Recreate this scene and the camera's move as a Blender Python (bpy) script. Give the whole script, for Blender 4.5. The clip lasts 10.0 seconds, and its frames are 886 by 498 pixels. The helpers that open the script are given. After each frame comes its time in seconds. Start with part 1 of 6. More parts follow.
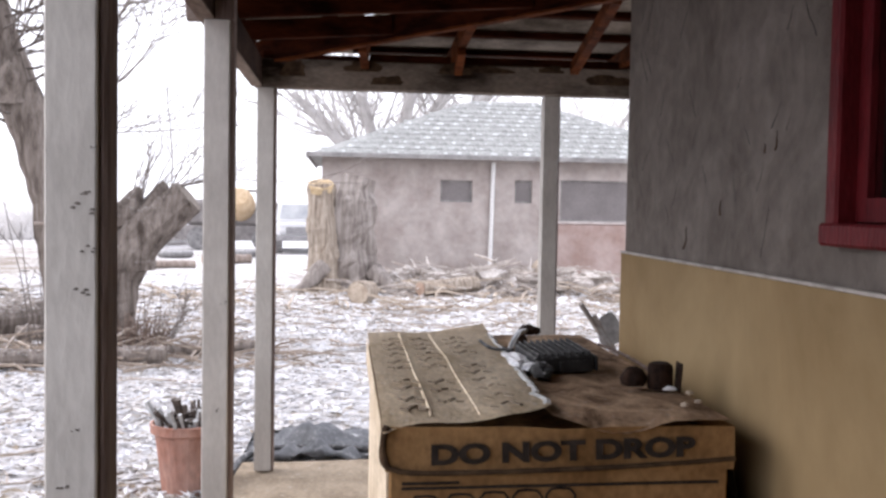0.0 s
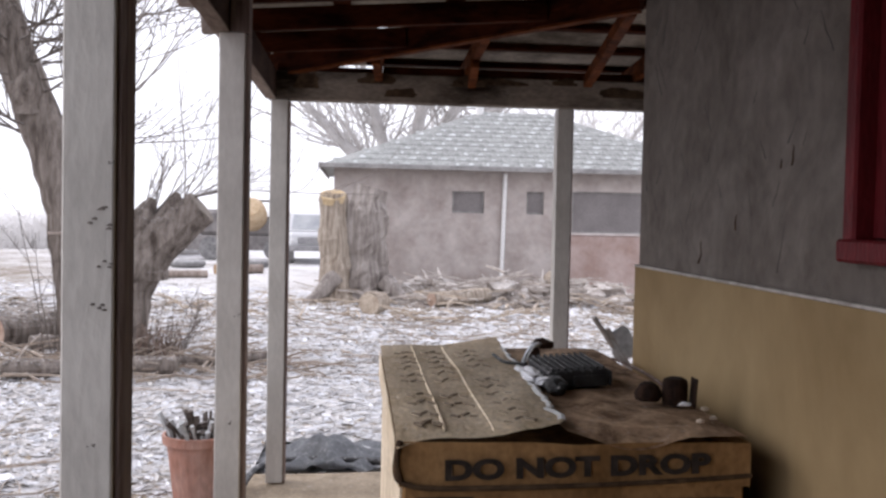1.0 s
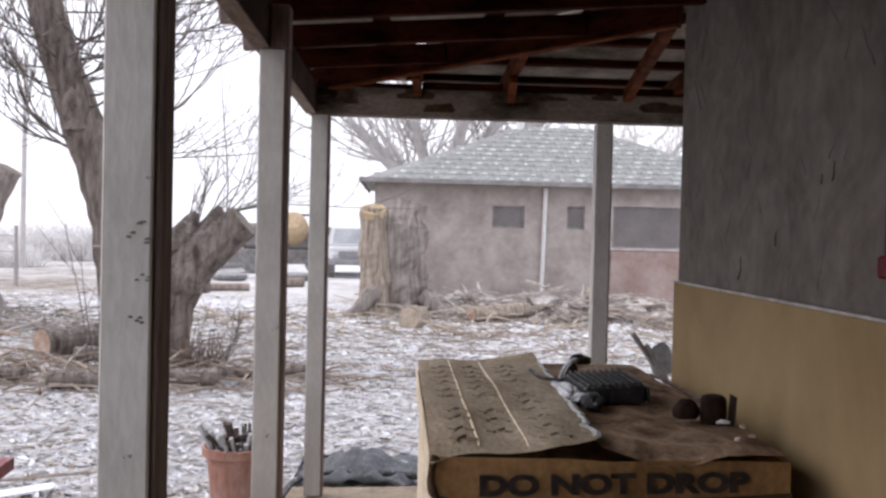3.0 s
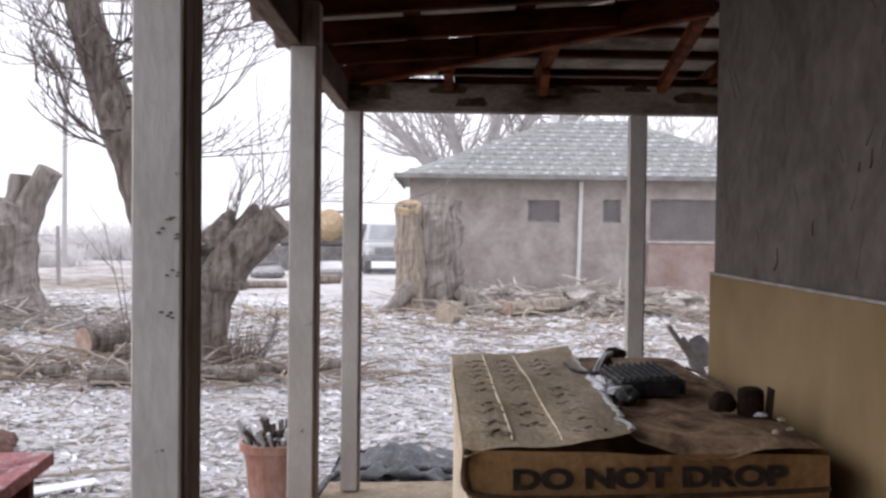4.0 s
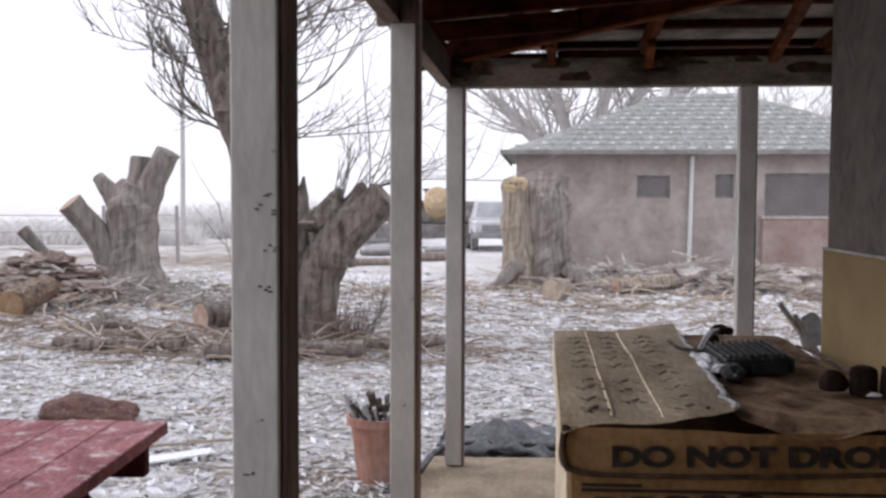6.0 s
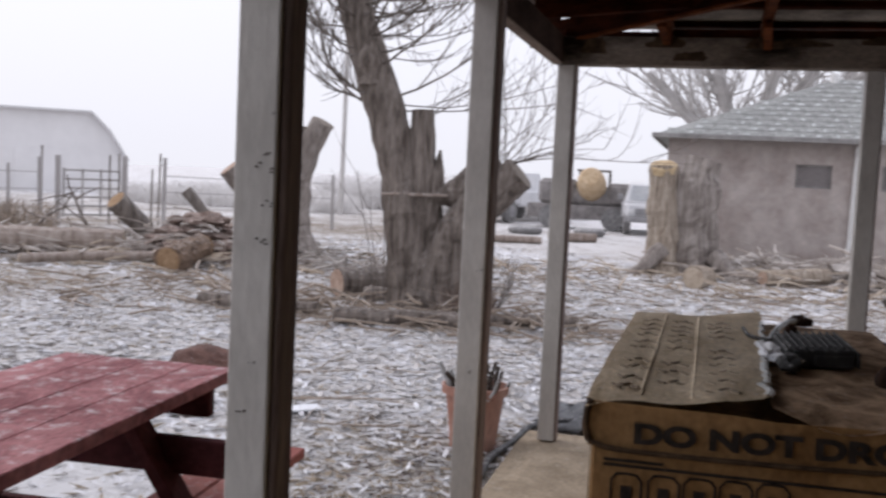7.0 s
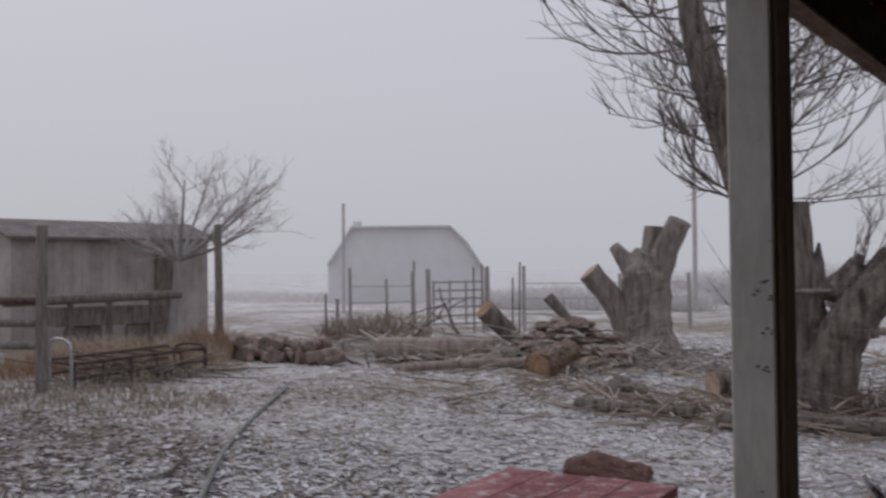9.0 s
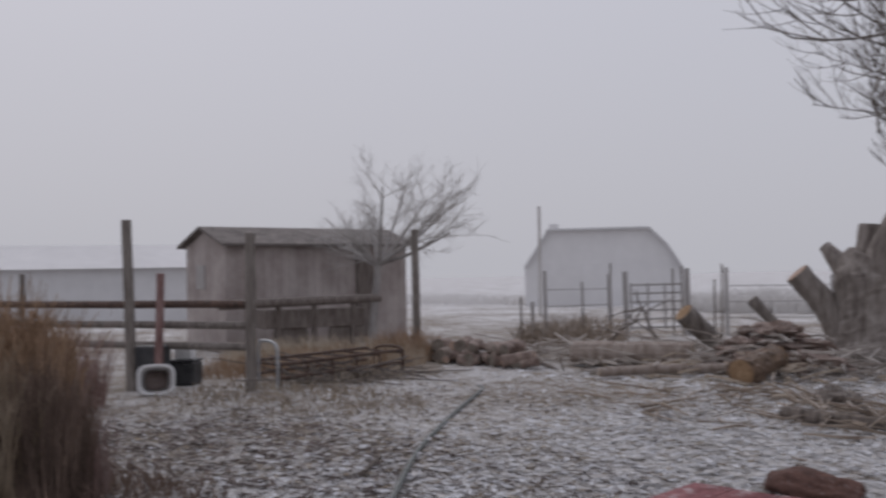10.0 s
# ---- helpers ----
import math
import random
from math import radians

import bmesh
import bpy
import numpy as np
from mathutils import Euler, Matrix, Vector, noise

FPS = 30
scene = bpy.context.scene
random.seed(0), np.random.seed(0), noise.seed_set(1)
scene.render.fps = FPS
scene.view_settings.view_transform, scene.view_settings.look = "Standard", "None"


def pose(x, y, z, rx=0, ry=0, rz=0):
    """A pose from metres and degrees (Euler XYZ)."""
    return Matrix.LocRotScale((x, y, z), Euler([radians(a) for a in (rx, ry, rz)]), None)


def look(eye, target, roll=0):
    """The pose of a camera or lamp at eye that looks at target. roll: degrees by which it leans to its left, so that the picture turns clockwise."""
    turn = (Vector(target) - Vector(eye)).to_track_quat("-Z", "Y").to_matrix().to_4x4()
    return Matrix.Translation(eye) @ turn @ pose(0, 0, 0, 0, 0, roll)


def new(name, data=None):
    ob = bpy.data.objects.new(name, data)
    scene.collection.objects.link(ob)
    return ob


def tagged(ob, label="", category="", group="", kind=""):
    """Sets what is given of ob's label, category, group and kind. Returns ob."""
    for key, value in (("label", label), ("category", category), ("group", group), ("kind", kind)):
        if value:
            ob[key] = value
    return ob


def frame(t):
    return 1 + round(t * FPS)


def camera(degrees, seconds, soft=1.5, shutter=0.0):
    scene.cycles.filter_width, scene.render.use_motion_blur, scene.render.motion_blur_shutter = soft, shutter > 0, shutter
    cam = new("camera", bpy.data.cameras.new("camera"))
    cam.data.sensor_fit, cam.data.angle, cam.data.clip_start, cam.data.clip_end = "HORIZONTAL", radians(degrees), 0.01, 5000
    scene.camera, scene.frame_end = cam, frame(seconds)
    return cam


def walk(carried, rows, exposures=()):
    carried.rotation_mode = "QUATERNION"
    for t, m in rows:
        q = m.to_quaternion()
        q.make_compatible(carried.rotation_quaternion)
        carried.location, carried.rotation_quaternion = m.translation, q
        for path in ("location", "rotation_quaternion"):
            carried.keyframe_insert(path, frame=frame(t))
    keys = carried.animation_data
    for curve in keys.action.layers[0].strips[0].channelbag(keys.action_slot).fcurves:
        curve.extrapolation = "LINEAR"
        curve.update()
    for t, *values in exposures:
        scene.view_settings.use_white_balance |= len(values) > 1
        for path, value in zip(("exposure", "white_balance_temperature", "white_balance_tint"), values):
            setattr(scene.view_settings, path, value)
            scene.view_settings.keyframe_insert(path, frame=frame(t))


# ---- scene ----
cam = camera(48.9, 10.0, soft=2.6, shutter=0.5)

PATH = [
    (0, (-0.08, 0.226, 1.373), (0.121, 2.214, 1.285), 1.0),
    (0.5, (-0.087, 0.222, 1.38), (0.101, 2.213, 1.325), 1.3),
    (1, (-0.088, 0.232, 1.382), (0.09, 2.223, 1.315), 1.2),
    (1.5, (-0.088, 0.232, 1.383), (0.082, 2.224, 1.347), 1.9),
    (2, (-0.085, 0.232, 1.383), (0.06, 2.226, 1.356), 2.0),
    (2.5, (-0.083, 0.225, 1.385), (0.039, 2.221, 1.352), 1.7),
    (4, (-0.063, 0.233, 1.379), (-0.043, 2.232, 1.329), 0.7),
    (4.5, (-0.064, 0.234, 1.38), (-0.096, 2.233, 1.325), 0.3),
    (5, (-0.075, 0.228, 1.382), (-0.218, 2.223, 1.344), 0.3),
    (5.2, (-0.076, 0.226, 1.383), (-0.27, 2.216, 1.348), 0.3),
    (6.3, (0.025, 0.235, 1.372), (-0.182, 2.221, 1.26), 0.2),
    (6.5, (0.104, 0.215, 1.371), (-0.212, 2.188, 1.281), 0.2),
    (7, (0.263, 0.216, 1.361), (-0.257, 2.141, 1.211), 2.8),
    (7.5, (0.251, 0.206, 1.378), (-0.458, 2.073, 1.28), -0.1),
    (8, (0.151, 0.19, 1.392), (-0.77, 1.965, 1.348), -1.0),
    (8.5, (0.065, 0.119, 1.398), (-1.009, 1.806, 1.385), -0.2),
    (9, (0.046, 0.058, 1.413), (-1.108, 1.692, 1.453), -0.7),
    (9.5, (0.05, 0.119, 1.411), (-1.245, 1.643, 1.452), -0.1),
    (10, (0.058, 0.171, 1.417), (-1.401, 1.538, 1.469), -1.1),
]
EXPOSURES = [(t, e, 6650, 15.5) for t, e in ((0, 2.0), (0.5, 1.68), (1, 1.6), (2, 1.58), (2.5, 1.52), (4.5, 1.4), (5, 1.32), (6.5, 1.15), (7, 1.0), (7.5, 0.85), (8, 0.55), (8.5, 0.32), (9, 0.1), (10, 0.05))]
walk(cam, [(t, look(eye, target, roll)) for t, eye, target, roll in PATH], EXPOSURES)

# ---- world and light: freezing fog, a pale even sky ----
world = bpy.data.worlds.new("fog_sky")
scene.world = world
world.use_nodes = True
wn, wl = world.node_tree.nodes, world.node_tree.links
wn.clear()
w_out = wn.new("ShaderNodeOutputWorld")
w_bg = wn.new("ShaderNodeBackground")
w_sky = wn.new("ShaderNodeTexSky")
w_sky.sky_type = "NISHITA"
w_sky.sun_disc = False
w_sky.sun_elevation, w_sky.sun_rotation = radians(43), radians(-73)
w_sky.dust_density = 6.0
w_geo = wn.new("ShaderNodeTexCoord")
w_sep = wn.new("ShaderNodeSeparateXYZ")
w_ramp = wn.new("ShaderNodeValToRGB")
w_ramp.color_ramp.elements[0].position, w_ramp.color_ramp.elements[0].color = 0.0, (0.425, 0.447, 0.487, 1)
w_ramp.color_ramp.elements[1].position, w_ramp.color_ramp.elements[1].color = 0.4, (0.505, 0.537, 0.605, 1)
w_mix = wn.new("ShaderNodeMixRGB")
w_mix.inputs[0].default_value = 0.003
wl.new(w_geo.outputs["Generated"], w_sep.inputs[0])
wl.new(w_sep.outputs["Z"], w_ramp.inputs[0])
wl.new(w_ramp.outputs[0], w_mix.inputs[1])
wl.new(w_sky.outputs[0], w_mix.inputs[2])
wl.new(w_mix.outputs[0], w_bg.inputs[0])
w_bg.inputs[1].default_value = 1.0
wl.new(w_bg.outputs[0], w_out.inputs[0])

sun_data = bpy.data.lights.new("sun", "SUN")
sun_data.energy, sun_data.angle, sun_data.color = 0.5, radians(60), (1.0, 0.97, 0.93)
sun = new("sun", sun_data)
sun.matrix_basis = look((-20, 12, 20), (0, 6, 0))


# ---- materials ----
def surf(name, a, b, scale=6.0, rough=0.8, bump=0.3, stretch=(1, 1, 1), frost=0.0, rime_haze=0.0, metal=0.0, fine=45.0, vary=0.0, spec=0.3, low=0.35, high=0.65, grain=0.25, twist=0.0, frost_scale=38.0):
    """Two colours in coarse and fine grain; frost lies on what faces up, a pale coat over all stands in for rime and
    fog haze.
    """
    m = bpy.data.materials.new(name)
    m.use_nodes = True
    n, l = m.node_tree.nodes, m.node_tree.links
    bs = n["Principled BSDF"]
    co = n.new("ShaderNodeTexCoord")
    mp = n.new("ShaderNodeMapping")
    mp.inputs["Scale"].default_value = stretch
    l.new(co.outputs["Object"], mp.inputs[0])
    n1 = n.new("ShaderNodeTexNoise")
    n1.inputs["Scale"].default_value, n1.inputs["Detail"].default_value, n1.inputs["Roughness"].default_value = scale, 6, 0.62
    n1.inputs["Distortion"].default_value = twist
    n2 = n.new("ShaderNodeTexNoise")
    n2.inputs["Scale"].default_value, n2.inputs["Detail"].default_value = fine, 4
    l.new(mp.outputs[0], n1.inputs["Vector"])
    l.new(mp.outputs[0], n2.inputs["Vector"])
    rp = n.new("ShaderNodeValToRGB")
    rp.color_ramp.elements[0].position, rp.color_ramp.elements[0].color = low, (*a, 1)
    rp.color_ramp.elements[1].position, rp.color_ramp.elements[1].color = high, (*b, 1)
    l.new(n1.outputs["Fac"], rp.inputs[0])
    gr = n.new("ShaderNodeMapRange")
    gr.inputs["From Min"].default_value, gr.inputs["From Max"].default_value = 0.25, 0.75
    gr.inputs["To Min"].default_value, gr.inputs["To Max"].default_value = 1 - grain, 1 + grain * 0.9
    l.new(n2.outputs["Fac"], gr.inputs["Value"])
    mu = n.new("ShaderNodeMixRGB")
    mu.blend_type, mu.inputs[0].default_value = "MULTIPLY", 1.0
    l.new(rp.outputs[0], mu.inputs[1])
    l.new(gr.outputs[0], mu.inputs[2])
    col = mu.outputs[0]
    if vary:
        oi = n.new("ShaderNodeObjectInfo")
        gi = n.new("ShaderNodeNewGeometry")
        ad = n.new("ShaderNodeMath")
        ad.operation = "ADD"
        l.new(oi.outputs["Random"], ad.inputs[0])
        l.new(gi.outputs["Random Per Island"], ad.inputs[1])
        vr = n.new("ShaderNodeMapRange")
        vr.inputs["From Max"].default_value = 2.0
        vr.inputs["To Min"].default_value, vr.inputs["To Max"].default_value = 1 - vary, 1 + vary
        l.new(ad.outputs[0], vr.inputs["Value"])
        m2 = n.new("ShaderNodeMixRGB")
        m2.blend_type, m2.inputs[0].default_value = "MULTIPLY", 1.0
        l.new(col, m2.inputs[1])
        l.new(vr.outputs[0], m2.inputs[2])
        col = m2.outputs[0]
    if rime_haze:
        rr = n.new("ShaderNodeMapRange")
        rr.inputs["From Min"].default_value, rr.inputs["From Max"].default_value = 0.3, 0.7
        rr.inputs["To Min"].default_value, rr.inputs["To Max"].default_value = max(0, rime_haze - 0.12), min(1, rime_haze + 0.12)
        l.new(n1.outputs["Fac"], rr.inputs["Value"])
        m3 = n.new("ShaderNodeMixRGB")
        # Warm grey of hazed things, mixed into the base colour.
        m3.inputs[2].default_value = (0.66, 0.635, 0.615, 1)
        l.new(rr.outputs[0], m3.inputs[0])
        l.new(col, m3.inputs[1])
        col = m3.outputs[0]
    if frost:
        ge = n.new("ShaderNodeNewGeometry")
        sp = n.new("ShaderNodeSeparateXYZ")
        l.new(ge.outputs["Normal"], sp.inputs[0])
        up = n.new("ShaderNodeMapRange")
        up.inputs["From Min"].default_value, up.inputs["From Max"].default_value = 0.25, 0.8
        l.new(sp.outputs["Z"], up.inputs["Value"])
        n3 = n.new("ShaderNodeTexNoise")
        n3.inputs["Scale"].default_value, n3.inputs["Detail"].default_value, n3.inputs["Roughness"].default_value = frost_scale, 8, 0.7
        l.new(co.outputs["Object"], n3.inputs["Vector"])
        th = n.new("ShaderNodeMapRange")
        th.inputs["From Min"].default_value, th.inputs["From Max"].default_value = 0.60 - 0.3 * frost, 0.86 - 0.3 * frost
        l.new(n3.outputs["Fac"], th.inputs["Value"])
        mm = n.new("ShaderNodeMath")
        mm.operation = "MULTIPLY"
        l.new(up.outputs[0], mm.inputs[0])
        l.new(th.outputs[0], mm.inputs[1])
        m4 = n.new("ShaderNodeMixRGB")
        m4.inputs[2].default_value = (0.78, 0.775, 0.78, 1)
        l.new(mm.outputs[0], m4.inputs[0])
        l.new(col, m4.inputs[1])
        col = m4.outputs[0]
    l.new(col, bs.inputs["Base Color"])
    bs.inputs["Roughness"].default_value, bs.inputs["Metallic"].default_value = rough, metal
    bs.inputs["Specular IOR Level"].default_value = spec
    if bump:
        bp = n.new("ShaderNodeBump")
        bp.inputs["Strength"].default_value, bp.inputs["Distance"].default_value = bump, 0.02
        sm = n.new("ShaderNodeMath")
        sm.operation = "ADD"
        l.new(n1.outputs["Fac"], sm.inputs[0])
        l.new(n2.outputs["Fac"], sm.inputs[1])
        l.new(sm.outputs[0], bp.inputs["Height"])
        l.new(bp.outputs[0], bs.inputs["Normal"])
    return m


def ground_material():
    """Frozen soil and dead straw under a thin, patchy cover of frost; the far ground is whitened to stand in for fog.
    """
    m = bpy.data.materials.new("frosty_ground")
    m.use_nodes = True
    n, l = m.node_tree.nodes, m.node_tree.links
    bs = n["Principled BSDF"]
    co = n.new("ShaderNodeTexCoord")

    def noise_at(scale, detail=5, rough=0.6, stretch=(1, 1, 1), twist=0.0):
        mp = n.new("ShaderNodeMapping")
        mp.inputs["Scale"].default_value = stretch
        mp.inputs["Rotation"].default_value = (0, 0, 0.5)
        l.new(co.outputs["Object"], mp.inputs[0])
        t = n.new("ShaderNodeTexNoise")
        t.inputs["Scale"].default_value, t.inputs["Detail"].default_value, t.inputs["Roughness"].default_value = scale, detail, rough
        t.inputs["Distortion"].default_value = twist
        l.new(mp.outputs[0], t.inputs["Vector"])
        return t.outputs["Fac"]

    big, mid, fine = noise_at(0.35, 4), noise_at(2.2, 6, 0.65), noise_at(17, 6, 0.72, (1, 2.2, 1), 1.2)
    soil = n.new("ShaderNodeValToRGB")
    soil.color_ramp.elements[0].position, soil.color_ramp.elements[0].color = 0.35, (0.13, 0.10, 0.078, 1)
    soil.color_ramp.elements[1].position, soil.color_ramp.elements[1].color = 0.68, (0.36, 0.295, 0.225, 1)
    l.new(fine, soil.inputs[0])

    def add(x, kx, y):
        t = n.new("ShaderNodeMath")
        t.operation = "MULTIPLY_ADD"
        l.new(x, t.inputs[0])
        t.inputs[1].default_value = kx
        if y is None:
            t.inputs[2].default_value = 0
        else:
            l.new(y, t.inputs[2])
        return t.outputs[0]

    sep = n.new("ShaderNodeSeparateXYZ")
    l.new(co.outputs["Object"], sep.inputs[0])
    yard = n.new("ShaderNodeMapRange")
    yard.inputs["From Min"].default_value, yard.inputs["From Max"].default_value = -7.5, -1.5
    yard.inputs["To Min"].default_value, yard.inputs["To Max"].default_value = -0.08, 0.10
    l.new(sep.outputs["X"], yard.inputs["Value"])
    # Whiter beyond 26 m, so the horizon melts away like ground in fog.
    away = n.new("ShaderNodeVectorMath")
    away.operation = "LENGTH"
    l.new(co.outputs["Object"], away.inputs[0])
    field = n.new("ShaderNodeMapRange")
    field.inputs["From Min"].default_value, field.inputs["From Max"].default_value = 26, 48
    field.inputs["To Max"].default_value = 0.15
    l.new(away.outputs["Value"], field.inputs["Value"])
    cover = n.new("ShaderNodeMath")
    l.new(field.outputs[0], cover.inputs[0])
    l.new(yard.outputs[0], cover.inputs[1])
    total = add(big, 0.55, add(mid, 0.55, add(fine, 1.0, cover.outputs[0])))
    mask = n.new("ShaderNodeMapRange")
    mask.inputs["From Min"].default_value, mask.inputs["From Max"].default_value = 0.87, 1.14
    l.new(total, mask.inputs["Value"])
    mx = n.new("ShaderNodeMixRGB")
    mx.inputs[2].default_value = (0.735, 0.73, 0.735, 1)
    l.new(mask.outputs[0], mx.inputs[0])
    l.new(soil.outputs[0], mx.inputs[1])
    l.new(mx.outputs[0], bs.inputs["Base Color"])
    bs.inputs["Roughness"].default_value = 0.9
    bs.inputs["Specular IOR Level"].default_value = 0.2
    bp = n.new("ShaderNodeBump")
    bp.inputs["Strength"].default_value, bp.inputs["Distance"].default_value = 0.7, 0.04
    l.new(total, bp.inputs["Height"])
    l.new(bp.outputs[0], bs.inputs["Normal"])
    return m


GROUND = ground_material()
CONCRETE = surf("dusty_concrete", (0.235, 0.185, 0.13), (0.36, 0.29, 0.212), 5, 0.9, 0.25, frost=0.05)
PLASTER = surf("weathered_grey_plaster", (0.108, 0.092, 0.081), (0.205, 0.182, 0.164), 2.6, 0.95, 0.9, (1, 1.2, 1.1), fine=14, low=0.26, high=0.74, grain=0.17, twist=1.2, spec=0.05)
YELLOW_PLY = surf("yellowed_panel", (0.225, 0.155, 0.078), (0.335, 0.245, 0.135), 1.3, 0.85, 0.03, (1, 1, 0.9), fine=9, grain=0.06, twist=0.4, spec=0.08)
POST_PAINT = surf("chalky_post_paint", (0.42, 0.40, 0.37), (0.53, 0.51, 0.475), 5, 0.8, 0.12, (1.6, 1.6, 0.6), fine=40, grain=0.06)
POST_WOOD = surf("stained_post_wood", (0.12, 0.085, 0.075), (0.23, 0.175, 0.15), 10, 0.85, 0.4, (3, 3, 0.3))
# Rafter wood twice: near-black for roof shade, orange where light catches it.
RAFTER_SHADE = surf("shaded_red_brown_rafter", (0.010, 0.0022, 0.001), (0.052, 0.012, 0.004), 7, 0.85, 0.35, (0.6, 0.6, 2), spec=0.04)
RAFTER_LIT = surf("lit_orange_rafter", (0.035, 0.009, 0.003), (0.13, 0.038, 0.012), 9, 0.85, 0.3, (1, 1, 2), spec=0.05)
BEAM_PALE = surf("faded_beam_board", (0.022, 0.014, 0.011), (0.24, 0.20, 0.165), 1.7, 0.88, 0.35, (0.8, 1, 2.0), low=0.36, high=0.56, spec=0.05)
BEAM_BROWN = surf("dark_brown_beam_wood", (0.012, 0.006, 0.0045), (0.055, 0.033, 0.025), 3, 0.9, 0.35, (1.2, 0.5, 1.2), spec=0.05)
TAIL_WOOD = surf("paler_rafter_end", (0.15, 0.115, 0.095), (0.28, 0.228, 0.195), 9, 0.85, 0.3)
SOFFIT = surf("paler_brown_soffit_board", (0.13, 0.097, 0.079), (0.27, 0.215, 0.177), 6, 0.9, 0.3, (1.5, 0.4, 1), spec=0.05)
TAIL_PAINT = surf("flaking_pale_tail_paint", (0.30, 0.275, 0.25), (0.48, 0.45, 0.42), 9, 0.85, 0.3)
PEELED = surf("peeled_brown_log", (0.10, 0.068, 0.05), (0.28, 0.195, 0.14), 6, 0.95, 1.0, (1.5, 1.5, 1.5), frost=0.3, twist=1.5)
FIREWOOD = surf("reddish_split_wood", (0.13, 0.085, 0.068), (0.27, 0.185, 0.145), 8, 0.95, 0.7, frost=0.25, rime_haze=0.08)
CUT_OLD = surf("grey_old_saw_cut", (0.15, 0.125, 0.105), (0.26, 0.225, 0.19), 9, 0.95, 0.4)
CHIP = surf("bare_paint_chip", (0.11, 0.095, 0.085), (0.17, 0.15, 0.135), 9, 0.95, 0.1)
SCAR = surf("dark_plaster_scratch", (0.07, 0.065, 0.06), (0.12, 0.112, 0.105), 9, 0.95, 0.1)
ROOF_SHEET = surf("pale_roof_sheet", (0.07, 0.055, 0.043), (0.33, 0.28, 0.23), 2.5, 0.85, 0.1, spec=0.05)
RED_PAINT = surf("dark_red_frame_paint", (0.085, 0.006, 0.009), (0.145, 0.013, 0.017), 8, 0.6, 0.2, (2, 2, 0.6), spec=0.15)
RED_TABLE = surf("worn_red_table_paint", (0.185, 0.055, 0.062), (0.35, 0.145, 0.152), 3.2, 0.8, 0.4, (2, 0.8, 1), frost=0.24, low=0.38, high=0.62, grain=0.35, twist=1.0, frost_scale=15)
RED_BENCH = surf("red_bench_paint", (0.27, 0.075, 0.063), (0.39, 0.14, 0.115), 5, 0.75, 0.25, (3, 0.5, 1), frost=0.1)
# Table red darkened for cleats, bars and legs in the top's shade.
RED_SHADE = surf("shaded_red_table_frame", (0.045, 0.013, 0.015), (0.10, 0.03, 0.03), 6, 0.8, 0.3, spec=0.1)
CARD = surf("carton_board", (0.19, 0.103, 0.043), (0.33, 0.195, 0.09), 4.5, 0.92, 0.12, (1, 1, 0.8), fine=60, spec=0.08)
CARD_STAIN = surf("stained_carton_flap", (0.19, 0.118, 0.075), (0.60, 0.43, 0.295), 6, 0.94, 0.25, (1.3, 0.9, 1), frost=0.05, twist=1.2, low=0.34, high=0.6, spec=0.08)
# Much paler than the front board: skylight on the top is in the colour.
CARD_TOP = surf("skylit_carton_flap", (0.50, 0.405, 0.285), (0.72, 0.62, 0.485), 4, 0.94, 0.25, (1.5, 0.8, 1), frost=0.08, twist=0.6, spec=0.08)
INK = surf("black_print", (0.022, 0.018, 0.016), (0.05, 0.04, 0.035), 30, 0.9, 0.0, spec=0.05)
INK_FADED = surf("faded_print", (0.14, 0.108, 0.078), (0.27, 0.215, 0.16), 30, 0.9, 0.0)
EDGE_DARK = surf("dark_carton_edge", (0.04, 0.026, 0.018), (0.10, 0.065, 0.04), 20, 0.9, 0.2, spec=0.05)
BLACK_METAL = surf("black_metal", (0.012, 0.012, 0.013), (0.03, 0.03, 0.031), 20, 0.6, 0.1, frost=0.12)
RUST = surf("rust", (0.012, 0.0065, 0.0048), (0.038, 0.019, 0.012), 16, 0.9, 0.4, spec=0.15)
RUST_FROST = surf("frosty_rust", (0.06, 0.042, 0.036), (0.14, 0.09, 0.07), 12, 0.85, 0.3, frost=0.2)
GALV = surf("dull_galvanized_metal", (0.34, 0.36, 0.38), (0.52, 0.54, 0.56), 12, 0.42, 0.1, metal=0.6)
TERRACOTTA = surf("faded_terracotta_plastic", (0.29, 0.12, 0.078), (0.42, 0.21, 0.15), 6, 0.65, 0.12, (1, 1, 0.5), rime_haze=0.08)
POT_STEM = surf("blackened_dead_stems", (0.035, 0.027, 0.023), (0.12, 0.095, 0.08), 25, 0.85, 0.3, frost=0.3)
GAP_SHADE = surf("black_gap_shade", (0.006, 0.005, 0.005), (0.018, 0.016, 0.015), 9, 0.7, 0.2, spec=0.15)
PLASTIC_GREY = surf("grey_plastic_sheet", (0.13, 0.137, 0.15), (0.27, 0.28, 0.30), 6, 0.4, 0.25, frost=0.2, spec=0.5)
BARK = surf("furrowed_bark", (0.075, 0.056, 0.045), (0.225, 0.178, 0.145), 6, 0.95, 1.0, (2.6, 2.6, 0.4), frost=0.25, rime_haze=0.05)
# Lighter bark and stick copies by distance: fog haze mixed into the colour.
BARK_FAR = surf("haze_paled_bark", (0.10, 0.08, 0.068), (0.22, 0.185, 0.158), 4, 0.95, 0.9, (2.4, 2.4, 0.4), frost=0.25, rime_haze=0.08)
BARK_MID = surf("haze_grey_brown_bark", (0.15, 0.12, 0.104), (0.30, 0.253, 0.22), 4, 0.95, 0.9, (3, 3, 0.35), frost=0.25, rime_haze=0.14)
